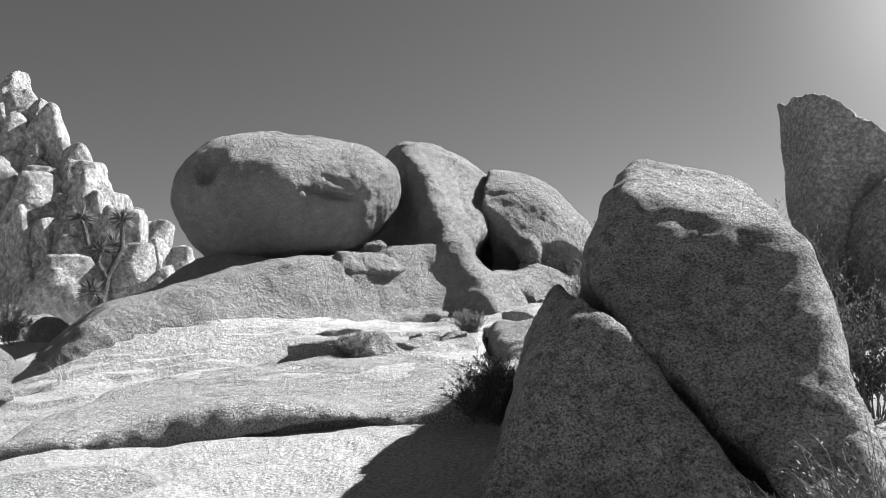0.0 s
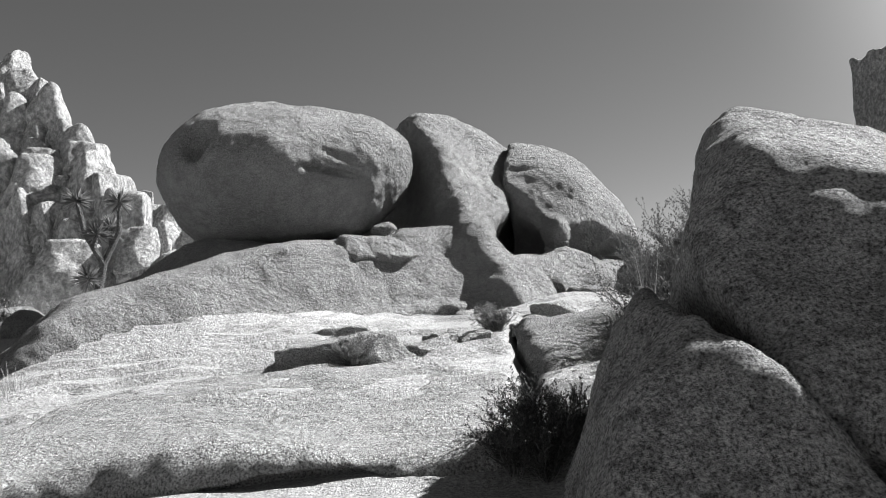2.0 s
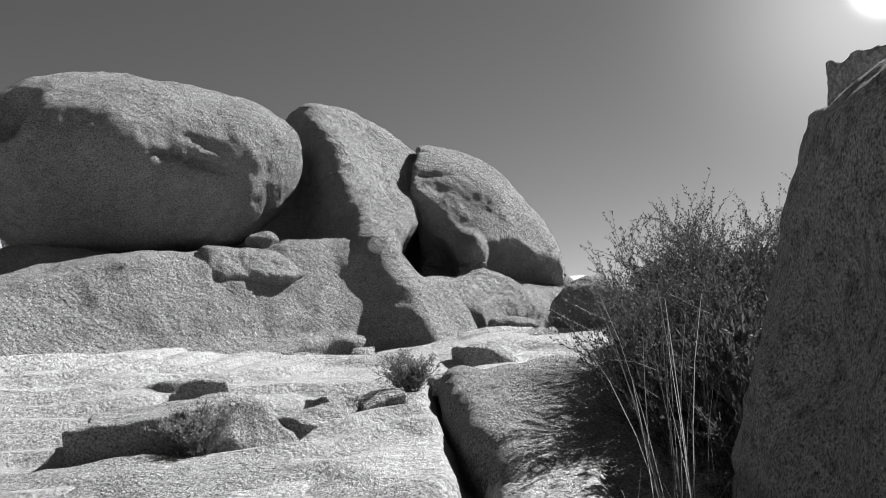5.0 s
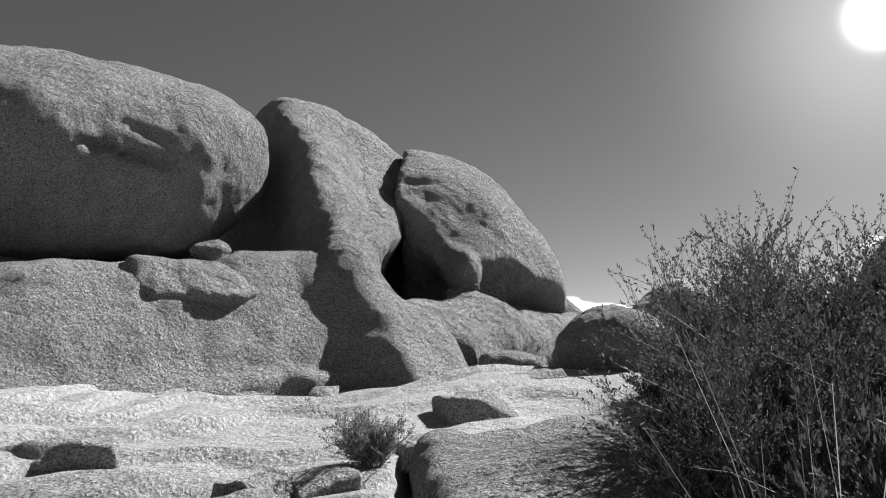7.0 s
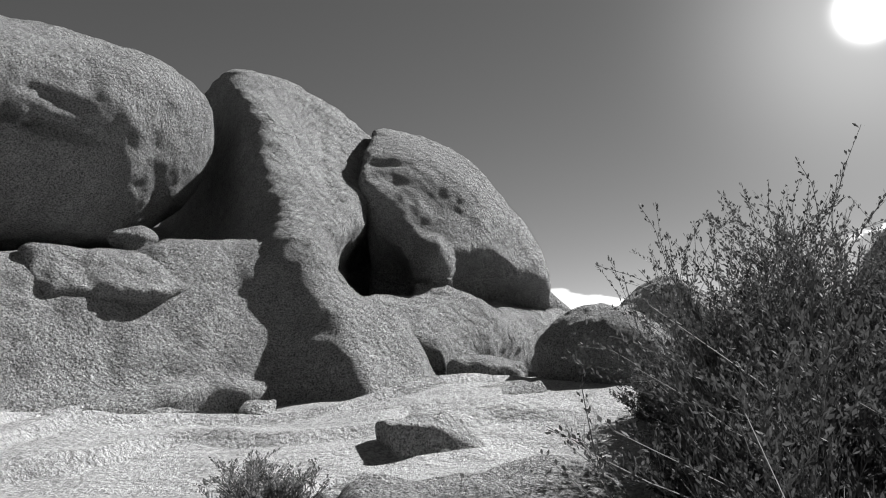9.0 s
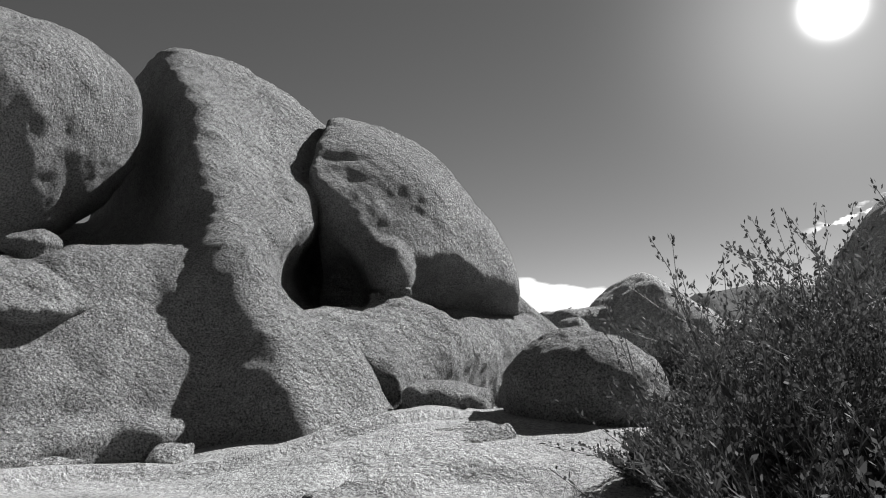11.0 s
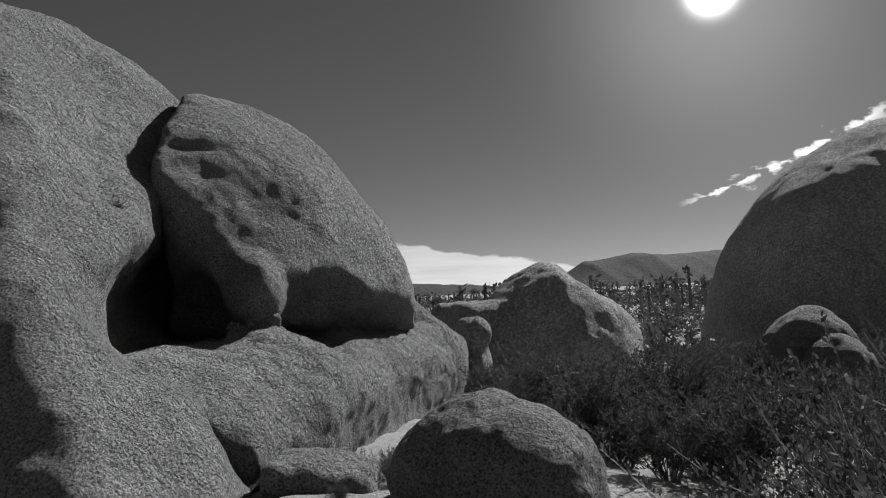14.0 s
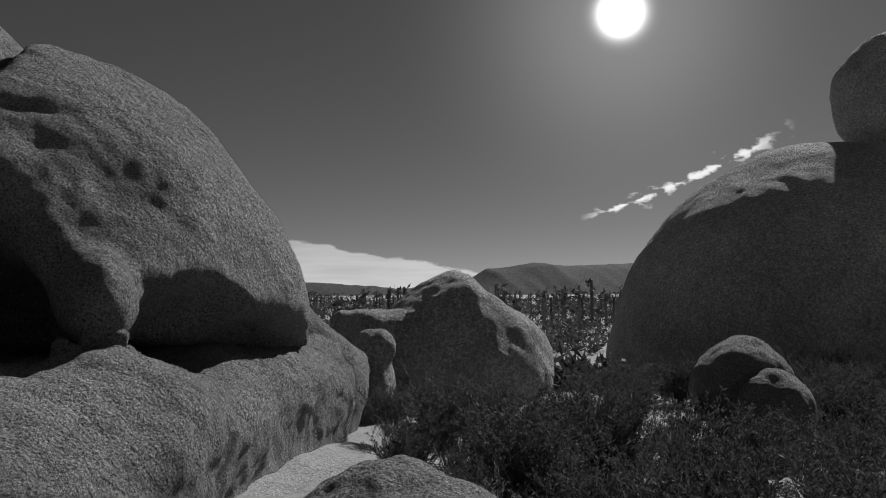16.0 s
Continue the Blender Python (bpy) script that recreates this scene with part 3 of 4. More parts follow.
for k, (c, r) in enumerate((((9.0, 16.2, 1.75), (0.65, 0.6, 0.65)), ((8.9, 15.6, 1.5), (0.5, 0.45, 0.55)), ((8.9, 13.8, 1.05), (1.1, 0.5, 0.35)), ((7.2, 17.4, 1.35), (0.8, 0.6, 0.35)),
                          ((6.1, 11.3, 0.75), (0.4, 0.4, 0.4)), ((6.9, 11.6, 0.7), (0.6, 0.5, 0.45)), ((4.4, 11.0, 0.75), (0.35, 0.3, 0.3)))):
    rock("shaded_boulder", [a - b * 1.3 for a, b in zip(c, r)], [a + b * 1.3 for a, b in zip(c, r)], max(0.03, max(r) / 22), lambda p: ell(p, c, r, (0, 0, 17 * k)), GRANITE,
         "half-buried granite boulder among shrubs", "boulder", "boulders among the shrubs", seed=100 + k, rough=(0.08, 1.3, 0.03, 5.0, 0.0, 1.0))

# ---- slabs underfoot ----


def lip_slab(p):
    w = wavy(p, 0.8, 0.10, 20)
    d = block(w, (-1.75, 5.75, 0.36), (2.35, 1.65, 0.24), 0.22, (8.5, 0, 3))
    d = smax(d, -ell(w, (-0.9, 3.95, 0.14), (0.95, 0.42, 0.09), (8, 0, 4)), 0.03)
    d = smax(d, -rod(w, (-2.9, 4.2, 0.35), (-2.6, 5.3, 0.7), 0.03), 0.05)
    return d


rock("granite_slab", (-4.7, 3.4, -0.4), (1.0, 8.5, 1.3), 0.032, lip_slab, GRANITE_PALE,
     "pale sheet of granite lifting off its bed in a long crevice", "rock slab", seed=101, rough=(0.08, 0.7, 0.02, 4.0, 0.008, 16.0))
rock("granite_slab", (0.4, 4.3, -0.6), (2.6, 9.9, 1.5), 0.034,
     lambda p: block(wavy(p, 0.8, 0.1, 22), (1.46, 7.1, 0.44), (0.76, 2.3, 0.4), 0.2, (9.5, 0, 3)), GRANITE,
     "granite slab dappled by the shade of a shrub", "rock slab", seed=102, rough=(0.08, 0.9, 0.02, 4.0, 0.008, 16.0))
rock("granite_slab", (-4.2, 0.6, -1.0), (-0.7, 3.9, 0.5), 0.03,
     lambda p: ell(wavy(p, 0.8, 0.1, 24), (-2.5, 2.3, -0.25), (1.45, 1.25, 0.48), (8, 0, 20)), GRANITE_PALE,
     "smooth pale granite hump in the foreground", "rock slab", seed=103, rough=(0.06, 0.8, 0.015, 4.0, 0.008, 16.0))

LOOSE = [(-1.27, 7.8, 1.01, 0.82, 0.34, 0.2, 8), (-0.5, 8.0, 0.96, 0.35, 0.2, 0.12, 30), (-1.75, 9.15, 1.27, 0.45, 0.25, 0.09, 5), (-0.35, 8.3, 1.05, 0.22, 0.16, 0.1, 50),
         (0.05, 8.5, 1.05, 0.2, 0.15, 0.1, 20), (1.15, 10.35, 1.3, 0.32, 0.22, 0.15, 25), (0.75, 9.2, 1.1, 0.3, 0.2, 0.13, -10), (1.75, 11.5, 1.4, 0.5, 0.25, 0.12, 20),
         (-1.15, 11.75, 1.42, 0.26, 0.2, 0.07, 55), (-0.3, 12.0, 1.44, 0.17, 0.12, 0.06, 80), (-2.3, 11.1, 1.5, 0.4, 0.2, 0.1, 30),
         (-4.9, 8.3, 0.8, 0.3, 0.2, 0.12, 10)]


def loose(p, k, x, y, z, a, b, c, turn):
    r = random.Random(900 + k)
    w = wavy(p, 3.0, 0.03, 200 + k)
    d = block(w, (x, y, z - 0.05), (a, b, c), 0.025, (r.uniform(-6, 6), r.uniform(-6, 6), turn))
    for _ in range(6 if a < 0.7 else 2):
        n = Vector((r.uniform(-1, 1), r.uniform(-1, 1), r.uniform(-0.1, 0.9))).normalized()
        d = smax(d, plane(w, (x + n.x * a * 0.82, y + n.y * b * 0.9, z - 0.05 + n.z * c * 0.9), n), 0.02)
    return d


for k, (x, y, z, a, b, c, turn) in enumerate(LOOSE):
    rock("loose_stone", (x - a * 1.3, y - a * 1.3, z - c * 1.9), (x + a * 1.3, y + a * 1.3, z + c * 2.0), max(0.013, a / 24),
         lambda p: loose(p, k, x, y, z, a, b * 1.15, c, turn), GRANITE_PALE,
         "flat weathered granite stone lying on the slab", "stone", "loose stones on the slab", seed=150 + k, rough=(0.02, 3.0, 0.012, 10.0, 0.0, 1.0))
for k, (x, y, z, r) in enumerate(((-6.7, 7.4, 1.1, 0.62), (-5.85, 6.7, 0.8, 0.35), (-7.6, 8.4, 1.35, 0.6), (-10.5, 14.5, 2.0, 0.8), (-9.2, 13.2, 1.9, 0.55))):
    rock("side_boulder", (x - r * 1.4, y - r * 1.4, z - r * 1.2), (x + r * 1.4, y + r * 1.4, z + r * 1.2), r / 18, lambda p: ell(p, (x, y, z), (r, r * 0.9, r * 0.7), (0, 0, 30 * k)),
         GRANITE, "rounded granite boulder at the edge of the slab", "boulder", "boulders beside the slab", seed=170 + k, rough=(0.08, 1.5, 0.03, 5.0, 0.0, 1.0))

# ---- rock pile on the hillside ----
VARIANTS = []
for k in range(7):
    def chunk(p, k=k):
        r = random.Random(k)
        w = wavy(p, 0.8, 0.08, 220 + k)
        d = block(w, (0, 0, 0), (0.85, 0.8, 0.98), 0.22, (r.uniform(-8, 8), r.uniform(-8, 8), r.uniform(0, 90)))
        for _ in range(5):
            n = Vector((r.uniform(-1, 1), r.uniform(-1, 1), r.uniform(-0.4, 0.9)))
            d = smax(d, plane(w, n.normalized() * 0.78, n), 0.1)
        a = r.uniform(-0.4, 0.4)
        return smax(d, -rod(w, (a, -1.0, 1.0), (a * 0.5, -0.9, -1.0), 0.04), 0.06)
    me = rock_mesh("pile_rock", (-1.3, -1.3, -1.3), (1.3, 1.3, 1.3), 0.06, chunk, (0.07, 1.4, 0.03, 4.0, 0.0, 1.0), 120 + k)
    me.materials.append(GRANITE_FAR)
    VARIANTS.append(me)


def pile(count_rows, foot, head, edge_at, lean, y0, sizes, seed, far_left):
    r = random.Random(seed)
    for row in range(count_rows):
        z = foot + (head - foot) * row / (count_rows - 1)
        x = edge_at - (z - foot) * lean
        while x > far_left:
            w = r.uniform(*sizes)
            h = w * r.uniform(1.0, 1.7)
            ob = new("pile_rock", r.choice(VARIANTS))
            ob.location = (x - w * 0.75, y0 + (z - foot) * 0.55 + r.uniform(-0.7, 0.7), z + r.uniform(-0.5, 0.5))
            ob.scale = (w, w * 1.15, h)
            ob.rotation_euler = (r.uniform(-0.2, 0.2), r.uniform(-0.22, 0.22), r.uniform(0, 6.28))
            tagged(ob, "pale jointed granite block in a tall rock pile", "boulder", "rock pile on the hillside")
            x -= w * 1.25


pile(12, 5.2, 19.6, -16.0, 0.88, 33.0, (0.8, 1.7), 3, -31)
pile(5, 10.0, 15.5, -27.0, 1.1, 60.0, (0.8, 1.5), 5, -34)

# ---- plants ----


def leafy(name, base, rough=0.7, trans=0.25):
    m, t, p = nodes_of(name)
    info = t.nodes.new("ShaderNodeNewGeometry").outputs["Random Per Island"]
    link(t, ramp(t, info, [(0.0, base * 0.55), (1.0, base * 1.5)]), p.inputs["Base Color"])
    p.inputs["Roughness"].default_value = rough
    p.inputs["Specular IOR Level"].default_value = 0.3
    if trans:
        # thin leaves let some of the light behind them through
        glow = t.nodes.new("ShaderNodeBsdfTranslucent")
        link(t, ramp(t, info, [(0.0, base * 0.8), (1.0, base * 2.0)]), glow.inputs["Color"])
        both = t.nodes.new("ShaderNodeMixShader")
        both.inputs[0].default_value = trans
        link(t, p.outputs[0], both.inputs[1])
        link(t, glow.outputs[0], both.inputs[2])
        link(t, both.outputs[0], t.nodes["Material Output"].inputs["Surface"])
    return m


LEAF = leafy("shrub_leaf", 0.07, trans=0.3)
LEAF_GREY = leafy("sage_leaf", 0.17)
TWIG = leafy("twig_bark", 0.16, trans=0.0)
STRAW = leafy("dry_grass", 0.30)
YUCCA = leafy("joshua_leaf", 0.14)
BARK = granite("joshua_bark", 0.14, 20.0, 0.5, 1.5)


class Soup:
    """Verts and faces gathered in plain lists."""

    def __init__(self):
        self.v, self.f = [], []

    def quad(self, a, b, c, d):
        n = len(self.v)
        self.v += [a, b, c, d]
        self.f.append((n, n + 1, n + 2, n + 3))

    def tube(self, path, r0, r1, sides=4):
        n0 = len(self.v)
        m = len(path)
        for k, q in enumerate(path):
            ahead = (path[min(k + 1, m - 1)] - path[max(k - 1, 0)]).normalized()
            side = ahead.orthogonal().normalized()
            other = ahead.cross(side)
            r = r0 + (r1 - r0) * k / (m - 1)
            for s in range(sides):
                a = 2 * math.pi * s / sides
                self.v.append(q + (side * math.cos(a) + other * math.sin(a)) * r)
        for k in range(m - 1):
            for s in range(sides):
                a, b = n0 + k * sides + s, n0 + k * sides + (s + 1) % sides
                self.f.append((a, b, b + sides, a + sides))

    def leaf(self, at, way, length, width, r):
        side = way.cross(Vector((r.uniform(-1, 1), r.uniform(-1, 1), r.uniform(-1, 1)))).normalized() * width / 2
        mid = at + way * length * 0.5
        self.quad(at, mid - side, at + way * length, mid + side)

    def mesh(self, name, material, smooth=False):
        me = bpy.data.meshes.new(name)
        me.from_pydata([tuple(a) for a in self.v], [], self.f)
        me.polygons.foreach_set("use_smooth", [smooth] * len(self.f))
        me.materials.append(material)
        return me


def part(name, soup, material, parent, label=""):
    ob = new(name, soup.mesh(name, material))
    ob.parent = parent
    if label:
        ob["label"] = label
    return ob


def rand_dir(r, up=0.3):
    return Vector((r.gauss(0, 1), r.gauss(0, 1), r.gauss(up, 0.6))).normalized()


def shrub(name, at, width, height, stems, twigs, leaves, label, seed, leaf=(0.03, 0.011), material=None, spread=0.9):
    """A twiggy desert shrub: stems that fork, each twig set with small leaves."""
    r = random.Random(seed)
    base = new(name)
    base.location = at
    wood, green = Soup(), Soup()
    for _ in range(stems):
        a, tilt = r.uniform(0, 6.283), r.uniform(0.1, spread)
        way = Vector((math.cos(a) * tilt * width / height, math.sin(a) * tilt * width / height, 1.0))
        length = height * r.uniform(0.6, 1.0)
        path, q = [], Vector((math.cos(a), math.sin(a), 0)) * r.uniform(0, width * 0.12)
        d = way.normalized()
        for k in range(7):
            path.append(q.copy())
            q = q + d * length / 6
            d = (d + rand_dir(r, 0.15) * 0.28).normalized()
        wood.tube(path, 0.006 * height + 0.002, 0.002, 4)
        for _ in range(twigs):
            k = r.uniform(1.0, 5.9)
            i = int(k)
            s = path[i].lerp(path[i + 1], k - i)
            td = (path[i + 1] - path[i]).normalized() + rand_dir(r, 0.25) * 1.0
            td.normalize()
            tl = height * r.uniform(0.14, 0.34)
            tp, q = [], s.copy()
            for _ in range(4):
                tp.append(q.copy())
                q = q + td * tl / 3
                td = (td + rand_dir(r, 0.2) * 0.35).normalized()
            wood.tube(tp, 0.0025, 0.0012, 3)
            for _ in range(leaves):
                k2 = r.uniform(0.3, 2.99)
                j = int(k2)
                g = tp[j].lerp(tp[j + 1], k2 - j)
                green.leaf(g + rand_dir(r) * 0.012, (rand_dir(r, 0.5) + (tp[j + 1] - tp[j]).normalized()).normalized(), leaf[0] * r.uniform(0.6, 1.3), leaf[1] * r.uniform(0.7, 1.3), r)
    part("branchwork", wood, TWIG, base, "thin grey woody stems")["kind"] = "stuff"
    if leaves:
        part("foliage", green, material or LEAF, base, "small sparse leaves")["kind"] = "stuff"
    return tagged(base, label, "shrub")


def grass(name, at, blades, height, width, label, seed, material=None, thick=0.004, lean=0.35):
    r = random.Random(seed)
    base = new(name)
    base.location = at
    s = Soup()
    for _ in range(blades):
        a, rad = r.uniform(0, 6.283), width * math.sqrt(r.random())
        q = Vector((math.cos(a) * rad, math.sin(a) * rad, 0))
        d = (Vector((0, 0, 1)) + Vector((r.gauss(0, lean), r.gauss(0, lean), 0))).normalized()
        side = d.cross(Vector((r.gauss(0, 1), r.gauss(0, 1), 0.1))).normalized()
        h, w = height * r.uniform(0.45, 1.0), thick * r.uniform(0.6, 1.2)
        pts = []
        for k in range(5):
            f = k / 4
            pts.append((q.copy(), w * (1 - 0.8 * f)))
            q = q + d * h / 4
            d = (d + Vector((d.x * 0.35, d.y * 0.35, -0.10))).normalized()
        for (p0, w0), (p1, w1) in zip(pts, pts[1:]):
            s.quad(p0 - side * w0, p0 + side * w0, p1 + side * w1, p1 - side * w1)
    part("grass_blade", s, material or STRAW, base)["kind"] = "stuff"
    return tagged(base, label, "grass")


def gz(x, y):
    return float(ground_z(np.float64(x), np.float64(y)) + ground_detail(np.array([float(x)]), np.array([float(y)]))[0])


# the tall shrubs in the gully beside the path
TALL = [shrub("tall_shrub", (x, y, gz(x, y) - 0.05), w, h, 42, 17, 34, "tall twiggy desert shrub with sparse small leaves", 300 + k, (0.026, 0.011))
        for k, (x, y, w, h) in enumerate(((2.85, 8.85, 0.62, 1.95), (3.0, 7.8, 0.7, 1.9), (2.45, 8.0, 0.45, 1.75), (3.7, 8.2, 0.8, 2.05)))]
for k, (x, y, turn, s) in enumerate(((3.4, 9.2, 70, 1.05), (2.75, 6.95, 140, 0.78), (3.45, 6.8, 210, 0.88), (2.3, 7.25, 250, 0.95), (2.3, 6.5, 30, 0.85), (4.4, 9.0, 160, 1.0), (4.6, 7.6, 300, 1.0))):
    ob = copy_thing(TALL[(k + 2) % 4], pose(x, y, gz(x, y) - 0.05, 0, 0, turn))
    ob.scale = (s, s, s)
# shrubs beyond, filling the hollow below the dome
MODELS = [shrub("desert_shrub", (4.6 + 1.3 * k, 10.2 + 0.8 * k, gz(4.6 + 1.3 * k, 10.2 + 0.8 * k) - 0.05), 0.75, 0.95, 24, 14, 26, "low twiggy desert shrub in the shade", 400 + k, (0.034, 0.012))
          for k in range(4)]
rs = random.Random(12)
for k in range(90):
    y = rs.uniform(9.8, 22.5)
    x = rs.uniform(3.9 + 0.25 * max(0, y - 13), 5.5 + 0.8 * (y - 6))
    if x < 4.5 and 11.2 < y < 13.9:
        continue
    s = rs.uniform(0.7, 1.25)
    ob = copy_thing(rs.choice(MODELS), pose(x, y, gz(x, y) - 0.05, 0, 0, rs.uniform(0, 360)))
    ob.scale = (s, s, s * rs.uniform(0.85, 1.15))
for k in range(16):
    x, y = rs.uniform(3.7, 5.4), rs.uniform(13.5, 19.0)
    s = rs.uniform(0.45, 0.75)
    ob = copy_thing(rs.choice(MODELS), pose(x + 0.25 * (y - 14), y, gz(x, y) - 0.05, 0, 0, rs.uniform(0, 360)))
    ob.scale = (s, s, s)
for x, y, s in ((2.45, 7.3, 1.0), (2.8, 7.0, 1.15), (2.15, 7.0, 0.8), (2.65, 8.1, 1.0), (2.4, 8.5, 0.8), (3.2, 7.4, 1.3), (2.5, 6.4, 1.0), (3.0, 6.2, 1.2), (2.3, 7.7, 0.8), (2.15, 6.5, 0.85), (3.6, 5.6, 1.2), (4.4, 7.4, 1.5), (4.3, 9.3, 1.3), (4.6, 6.0, 1.5)):
    ob = copy_thing(rs.choice(MODELS), pose(x, y, gz(x, y) - 0.05, 0, 0, rs.uniform(0, 360)))
    ob.scale = (s, s, s)
# dense thicket in the hollow between the slab and the near boulders
THICKET = [shrub("thicket_shrub", (x, y, gz(x, y) - 0.05), 0.6, 0.8, 32, 15, 24, "dense dark low shrub crowding a hollow", 450 + k, (0.042, 0.018))
           for k, (x, y) in enumerate(((2.3, 6.1), (2.75, 7.5)))]
for x, y, s in ((1.85, 4.6, 0.6), (1.6, 4.9, 0.5), (1.35, 4.5, 0.42), (1.1, 4.35, 0.36), (0.95, 4.7, 0.3), (2.6, 6.6, 1.1), (2.25, 6.8, 0.8), (2.55, 7.1, 1.0),
                (2.45, 7.9, 0.8), (2.6, 8.4, 0.85), (2.75, 8.9, 0.9), (2.65, 9.4, 0.7), (2.9, 9.8, 0.8), (3.1, 10.3, 0.8), (2.85, 10.5, 0.5), (3.3, 10.8, 0.6), (3.0, 8.3, 1.2), (3.1, 7.3, 1.2), (2.9, 6.9, 1.1), (3.4, 7.8, 1.4), (3.5, 8.6, 1.4), (3.3, 9.2, 1.3), (3.8, 9.4, 1.4), (4.0, 8.5, 1.5), (3.9, 7.4, 1.5), (3.5, 6.7, 1.2)):
    ob = copy_thing(rs.choice(THICKET), pose(x, y, gz(x, y) - 0.05, 0, 0, rs.uniform(0, 360)))
    ob.scale = (s, s, s)
for x, y, s, tall in ((2.3, 6.9, 1.1, 1.9), (2.3, 6.25, 0.8, 1.8), (2.4, 7.7, 1.0, 1.8), (2.8, 7.5, 1.2, 2.0), (3.2, 8.2, 1.4, 2.0), (2.9, 8.7, 1.1, 1.8), (3.4, 7.3, 1.4, 2.0), (3.8, 8.9, 1.5, 1.9)):
    ob = copy_thing(rs.choice(THICKET), pose(x, y, gz(x, y) - 0.05, 0, 0, rs.uniform(0, 360)))
    ob.scale = (s, s, tall)
for x, y, s in ((0.55, 4.15, 0.5), (0.68, 4.6, 0.55), (0.82, 4.3, 0.55), (0.75, 4.0, 0.4)):
    ob = copy_thing(rs.choice(MODELS), pose(x, y, gz(x, y) - 0.03, 0, 0, rs.uniform(0, 360)))
    ob.scale = (s, s, s)
for x, y, s in ((2.55, 13.55, 0.28), (2.75, 13.8, 0.3), (2.4, 13.75, 0.22), (3.1, 13.6, 0.3), (2.9, 13.35, 0.24), (2.3, 13.1, 0.2), (2.55, 13.2, 0.26), (2.05, 12.8, 0.18), (2.7, 13.35, 0.3)):
    ob = copy_thing(rs.choice(MODELS), pose(x, y, gz(x, y) - 0.03, 0, 0, rs.uniform(0, 360)))
    ob.scale = (s, s, s)
# small shrubs on the slab
shrub("small_shrub", (0.35, 8.75, gz(0.35, 8.75)), 0.4, 0.42, 38, 11, 18, "small rounded grey shrub growing on the slab", 501, (0.02, 0.008), LEAF_GREY)
shrub("small_shrub", (-1.15, 7.36, 0.8), 0.46, 0.4, 40, 11, 18, "small rounded grey shrub growing against a ledge", 502, (0.02, 0.008), LEAF_GREY)
shrub("small_shrub", (-3.2, 10.75, 1.55), 0.16, 0.22, 10, 6, 8, "small tuft of shrub at the foot of the wall", 503, (0.02, 0.008), LEAF_GREY)
shrub("small_shrub", (2.35, 13.9, 1.35), 0.2, 0.25, 12, 6, 8, "small tuft of shrub at the foot of the boulder", 504, (0.02, 0.008), LEAF_GREY)
shrub("small_shrub", (3.9, 13.4, 1.1), 0.5, 0.75, 16, 8, 10, "small pale-tipped shrub behind the round boulder", 505, (0.035, 0.014), LEAF_GREY)
shrub("dry_shrub", (2.0, 0.5, gz(2.0, 0.5) - 0.05), 0.42, 0.85, 46, 16, 3, "dry tangled broom shrub beside the near boulders", 506, (0.02, 0.006), STRAW)
for k, (x, y, n, h, w) in enumerate(((1.72, 6.0, 12, 1.6, 0.17), (1.56, 5.7, 9, 1.5, 0.12), (1.45, 5.2, 70, 0.7, 0.3), (2.1, 6.6, 70, 0.8, 0.35), (1.1, 4.9, 50, 0.55, 0.25), (2.55, 5.6, 60, 0.9, 0.3), (2.6, 9.6, 40, 0.5, 0.25),
                                    (2.3, 10.4, 30, 0.3, 0.2), (-5.2, 7.4, 40, 0.5, 0.12), (0.7, 5.4, 40, 0.4, 0.2))):
    grass("grass_tuft", (x, y, gz(x, y) - 0.03), n, h, w, "tall dry desert grass with thin stalks", 520 + k, thick=0.0035, lean=0.07 if h > 1.2 else 0.16)
for k, (x, y, h) in enumerate(((-9.5, 12.2, 0.9), (-8.8, 14.2, 0.8), (-11.5, 15.5, 1.2), (-12.5, 19, 1.5), (-15.5, 22, 1.6), (-10.5, 18, 1.0), (-17, 26, 2.0), (-19, 27, 2.0))):
    shrub("hillside_shrub", (x, y, gz(x, y) - 0.05), h * 0.8, h, 18, 10, 10, "rounded grey desert shrub below the rock pile", 540 + k, (0.05, 0.02), LEAF_GREY)


def joshua(at, height, seed):
    r = random.Random(seed)
    base = new("joshua_tree")
    base.location = at
    trunk = Soup()
    fork = Vector((0.1 * height, 0, 0.52 * height))
    trunk.tube([Vector((0, 0, -0.2)), Vector((0.03 * height, 0, 0.25 * height)), fork], 0.032 * height, 0.026 * height, 8)
    heads = []
    for a, rise, out in ((0.3, 0.95, 0.12), (2.9, 1.0, 0.22), (1.5, 0.78, 0.1), (4.4, 0.72, 0.05)):
        tip = Vector((fork.x + math.cos(a) * out * height, math.sin(a) * out * height, rise * height))
        trunk.tube([fork, fork.lerp(tip, 0.5) + Vector((math.cos(a), math.sin(a), 0)) * 0.05 * height, tip], 0.022 * height, 0.017 * height, 7)
        heads.append(tip)
    heads.append(Vector((0.02 * height, -0.05 * height, 0.42 * height)))
    part("trunk", trunk, BARK, base, "shaggy grey-brown trunk and limbs")
    for tip in heads:
        s = Soup()
        for _ in range(150):
            d = rand_dir(r, 0.25)
            s.leaf(tip + d * 0.02, d, 0.12 * height * r.uniform(0.7, 1.1), 0.012 * height, r)
        part("leaf_rosette", s, YUCCA, base, "spiky rosette of stiff leaves")
    return tagged(base, "shaggy joshua tree with spiky leaf rosettes", "tree")


joshua((-14.6, 24.0, gz(-14.6, 24.0)), 5.2, 601)

# ---- far scrub on the plain, one mass ----


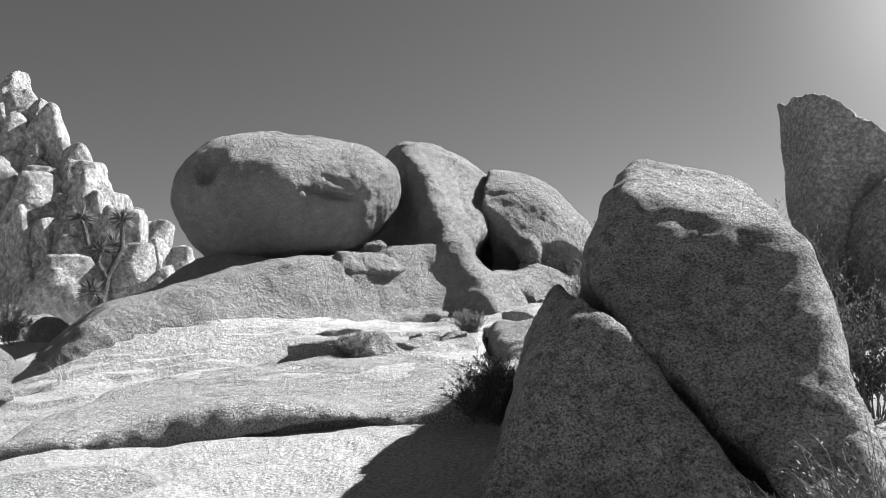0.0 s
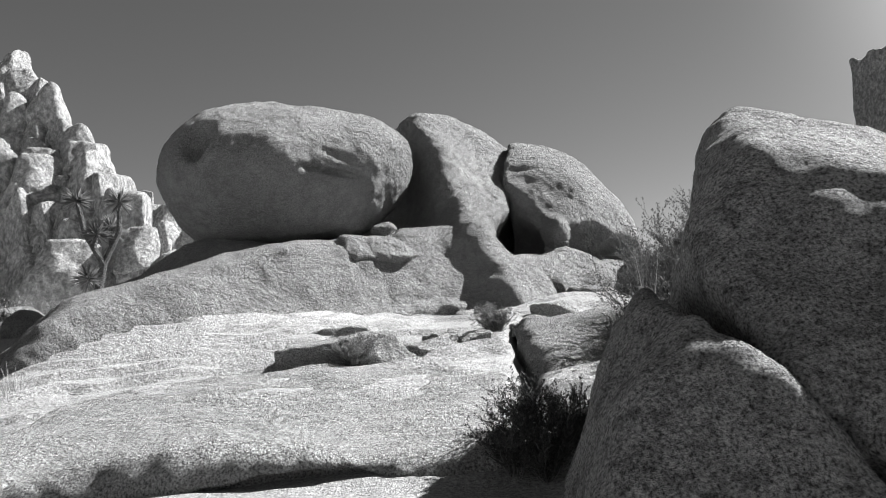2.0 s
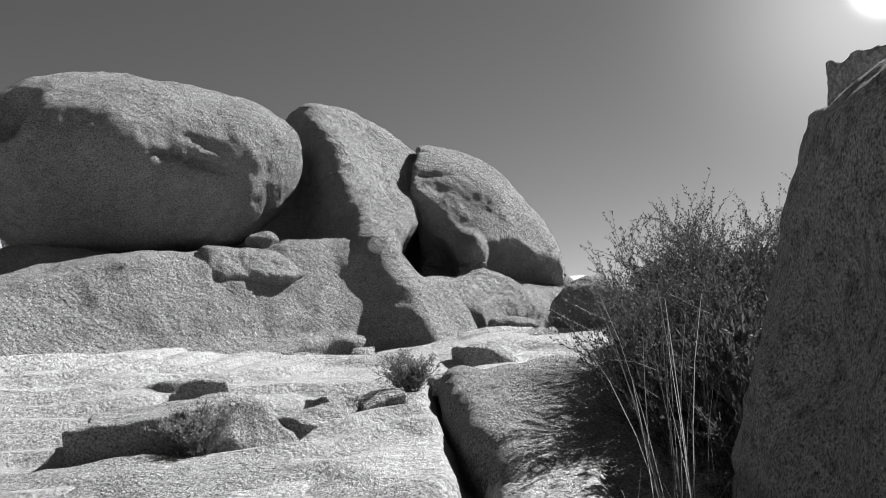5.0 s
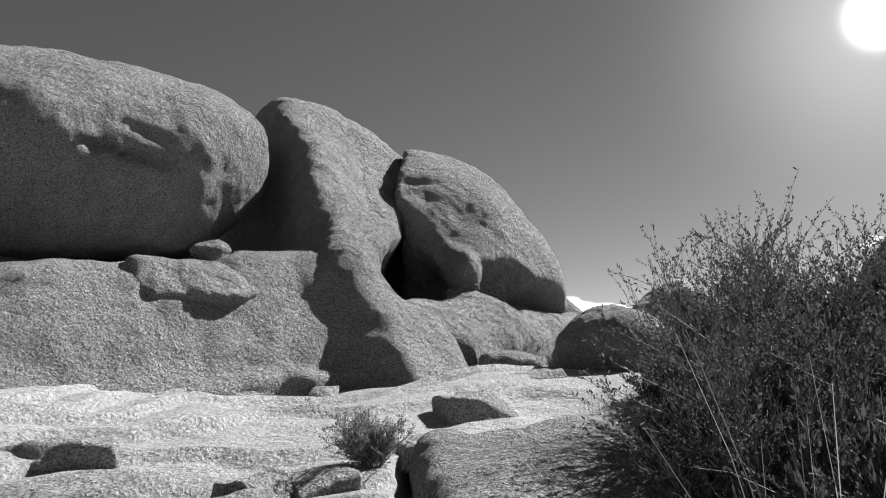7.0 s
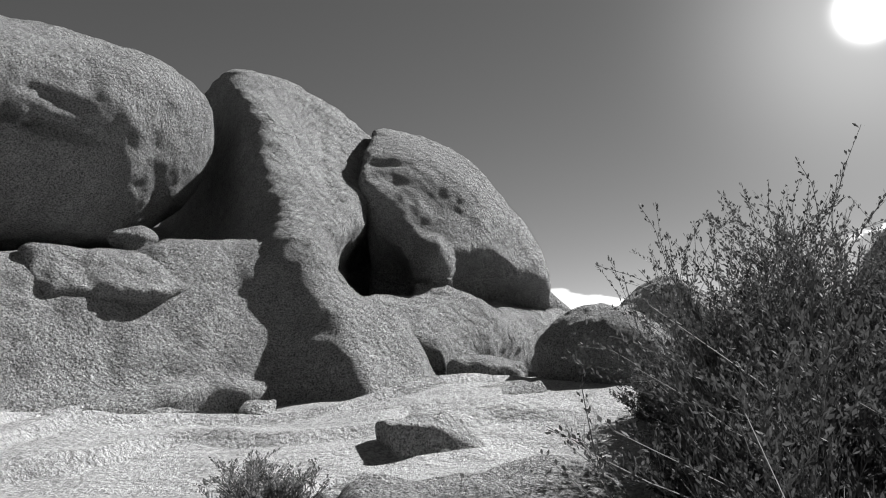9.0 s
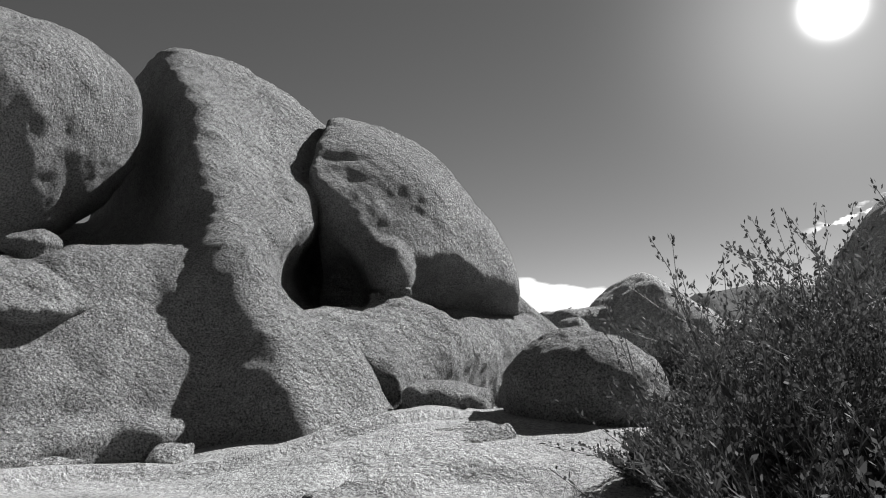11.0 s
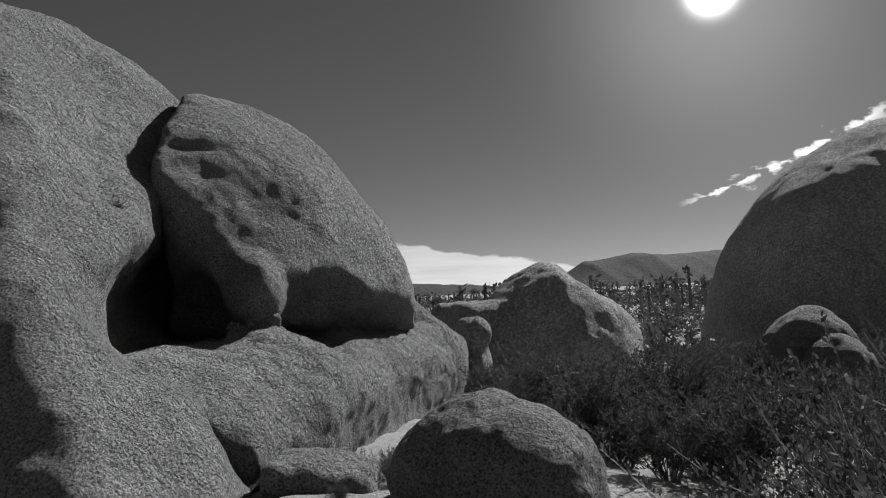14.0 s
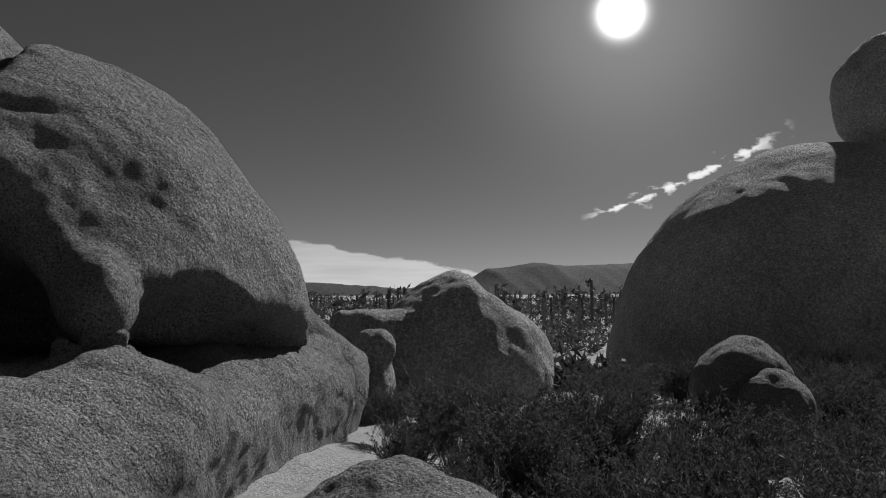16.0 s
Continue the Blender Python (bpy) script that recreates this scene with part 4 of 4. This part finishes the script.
def scrub():
    r = random.Random(77)
    s = Soup()
    for _ in range(5200):
        y = 24 + 420 * r.random() ** 2.2
        x = y * r.uniform(0.05, 0.85)
        if y < 36 and x > 13:
            continue
        z = gz(x, y)
        h = r.uniform(0.4, 1.2) * (1 + 0.6 * (y > 80))
        w = h * r.uniform(0.5, 0.9)
        tall = r.random() < 0.10 and y > 50
        for _ in range(22 if y < 70 else 9):
            d = rand_dir(r, 0.6)
            d.z = abs(d.z)
            c = Vector((x + r.gauss(0, w * 0.4), y + r.gauss(0, w * 0.4), z + abs(r.gauss(0, 0.3)) * h))
            s.leaf(c, d, h * r.uniform(0.3, 0.6), h * 0.12 if y < 70 else h * 0.3, r)
        if tall:
            t = Vector((x, y, z))
            H = r.uniform(2.0, 3.6)
            s.quad(t + Vector((-0.14, 0, 0)), t + Vector((0.14, 0, 0)), t + Vector((0.12, 0, H)), t + Vector((-0.12, 0, H)))
            for _ in range(14):
                s.leaf(t + Vector((r.gauss(0, 0.3), 0, H * r.uniform(0.65, 1.0))), rand_dir(r, 0.4), 0.6, 0.25, r)
    ob = new("desert_scrub", s.mesh("desert_scrub", LEAF))
    tagged(ob, "scattered low scrub and yuccas over the desert plain", "scrub", kind="stuff")


scrub()

# ---- far hills ----


def hills(name, y0, table, wobble, depth, label, seed):
    xs = np.linspace(table[0][0], table[-1][0], 240)
    crest = lerp_table(xs, table)
    p = [xs, 0 * xs, 0 * xs]
    crest = crest + wobble * fbm(p, 0.012, 4, seed)
    rows = []
    for f, g in ((0.0, -0.15), (0.35, 0.35), (0.7, 0.8), (1.0, 1.0), (1.4, 0.7), (2.0, -0.2)):
        jag = 0.10 * fbm([xs, 0 * xs + f * 400, 0 * xs], 0.02, 3, seed + 1) * (0 < f < 1)
        rows.append(np.stack([xs, np.full_like(xs, y0 + f * depth), np.maximum(crest, 3) * (g + jag)], 1))
    v = np.concatenate(rows)
    n = len(xs)
    q = [(k * n + i, k * n + i + 1, (k + 1) * n + i + 1, (k + 1) * n + i) for k in range(5) for i in range(n - 1)]
    me = mesh_of(name, v, np.array(q))
    me.materials.append(HILL)
    return tagged(new(name, me), label, "hill", kind="structure")


HILL = granite("far_hillside", 0.06, 0.15, 0.7, 0.4)
hills("far_hills", 1900, [(-900, 30), (200, 34), (560, 38), (640, 30), (760, 22), (900, 34), (1100, 40), (2600, 60)], 8, 200, "low dark hills on the horizon", 5)
hills("near_ridge", 1400, [(660, 0), (740, 34), (780, 62), (840, 68), (915, 78), (1000, 72), (1060, 74), (1230, 84), (1480, 98), (1900, 110), (2700, 70)], 3, 200, "dark flat-topped ridge beyond the plain", 6)
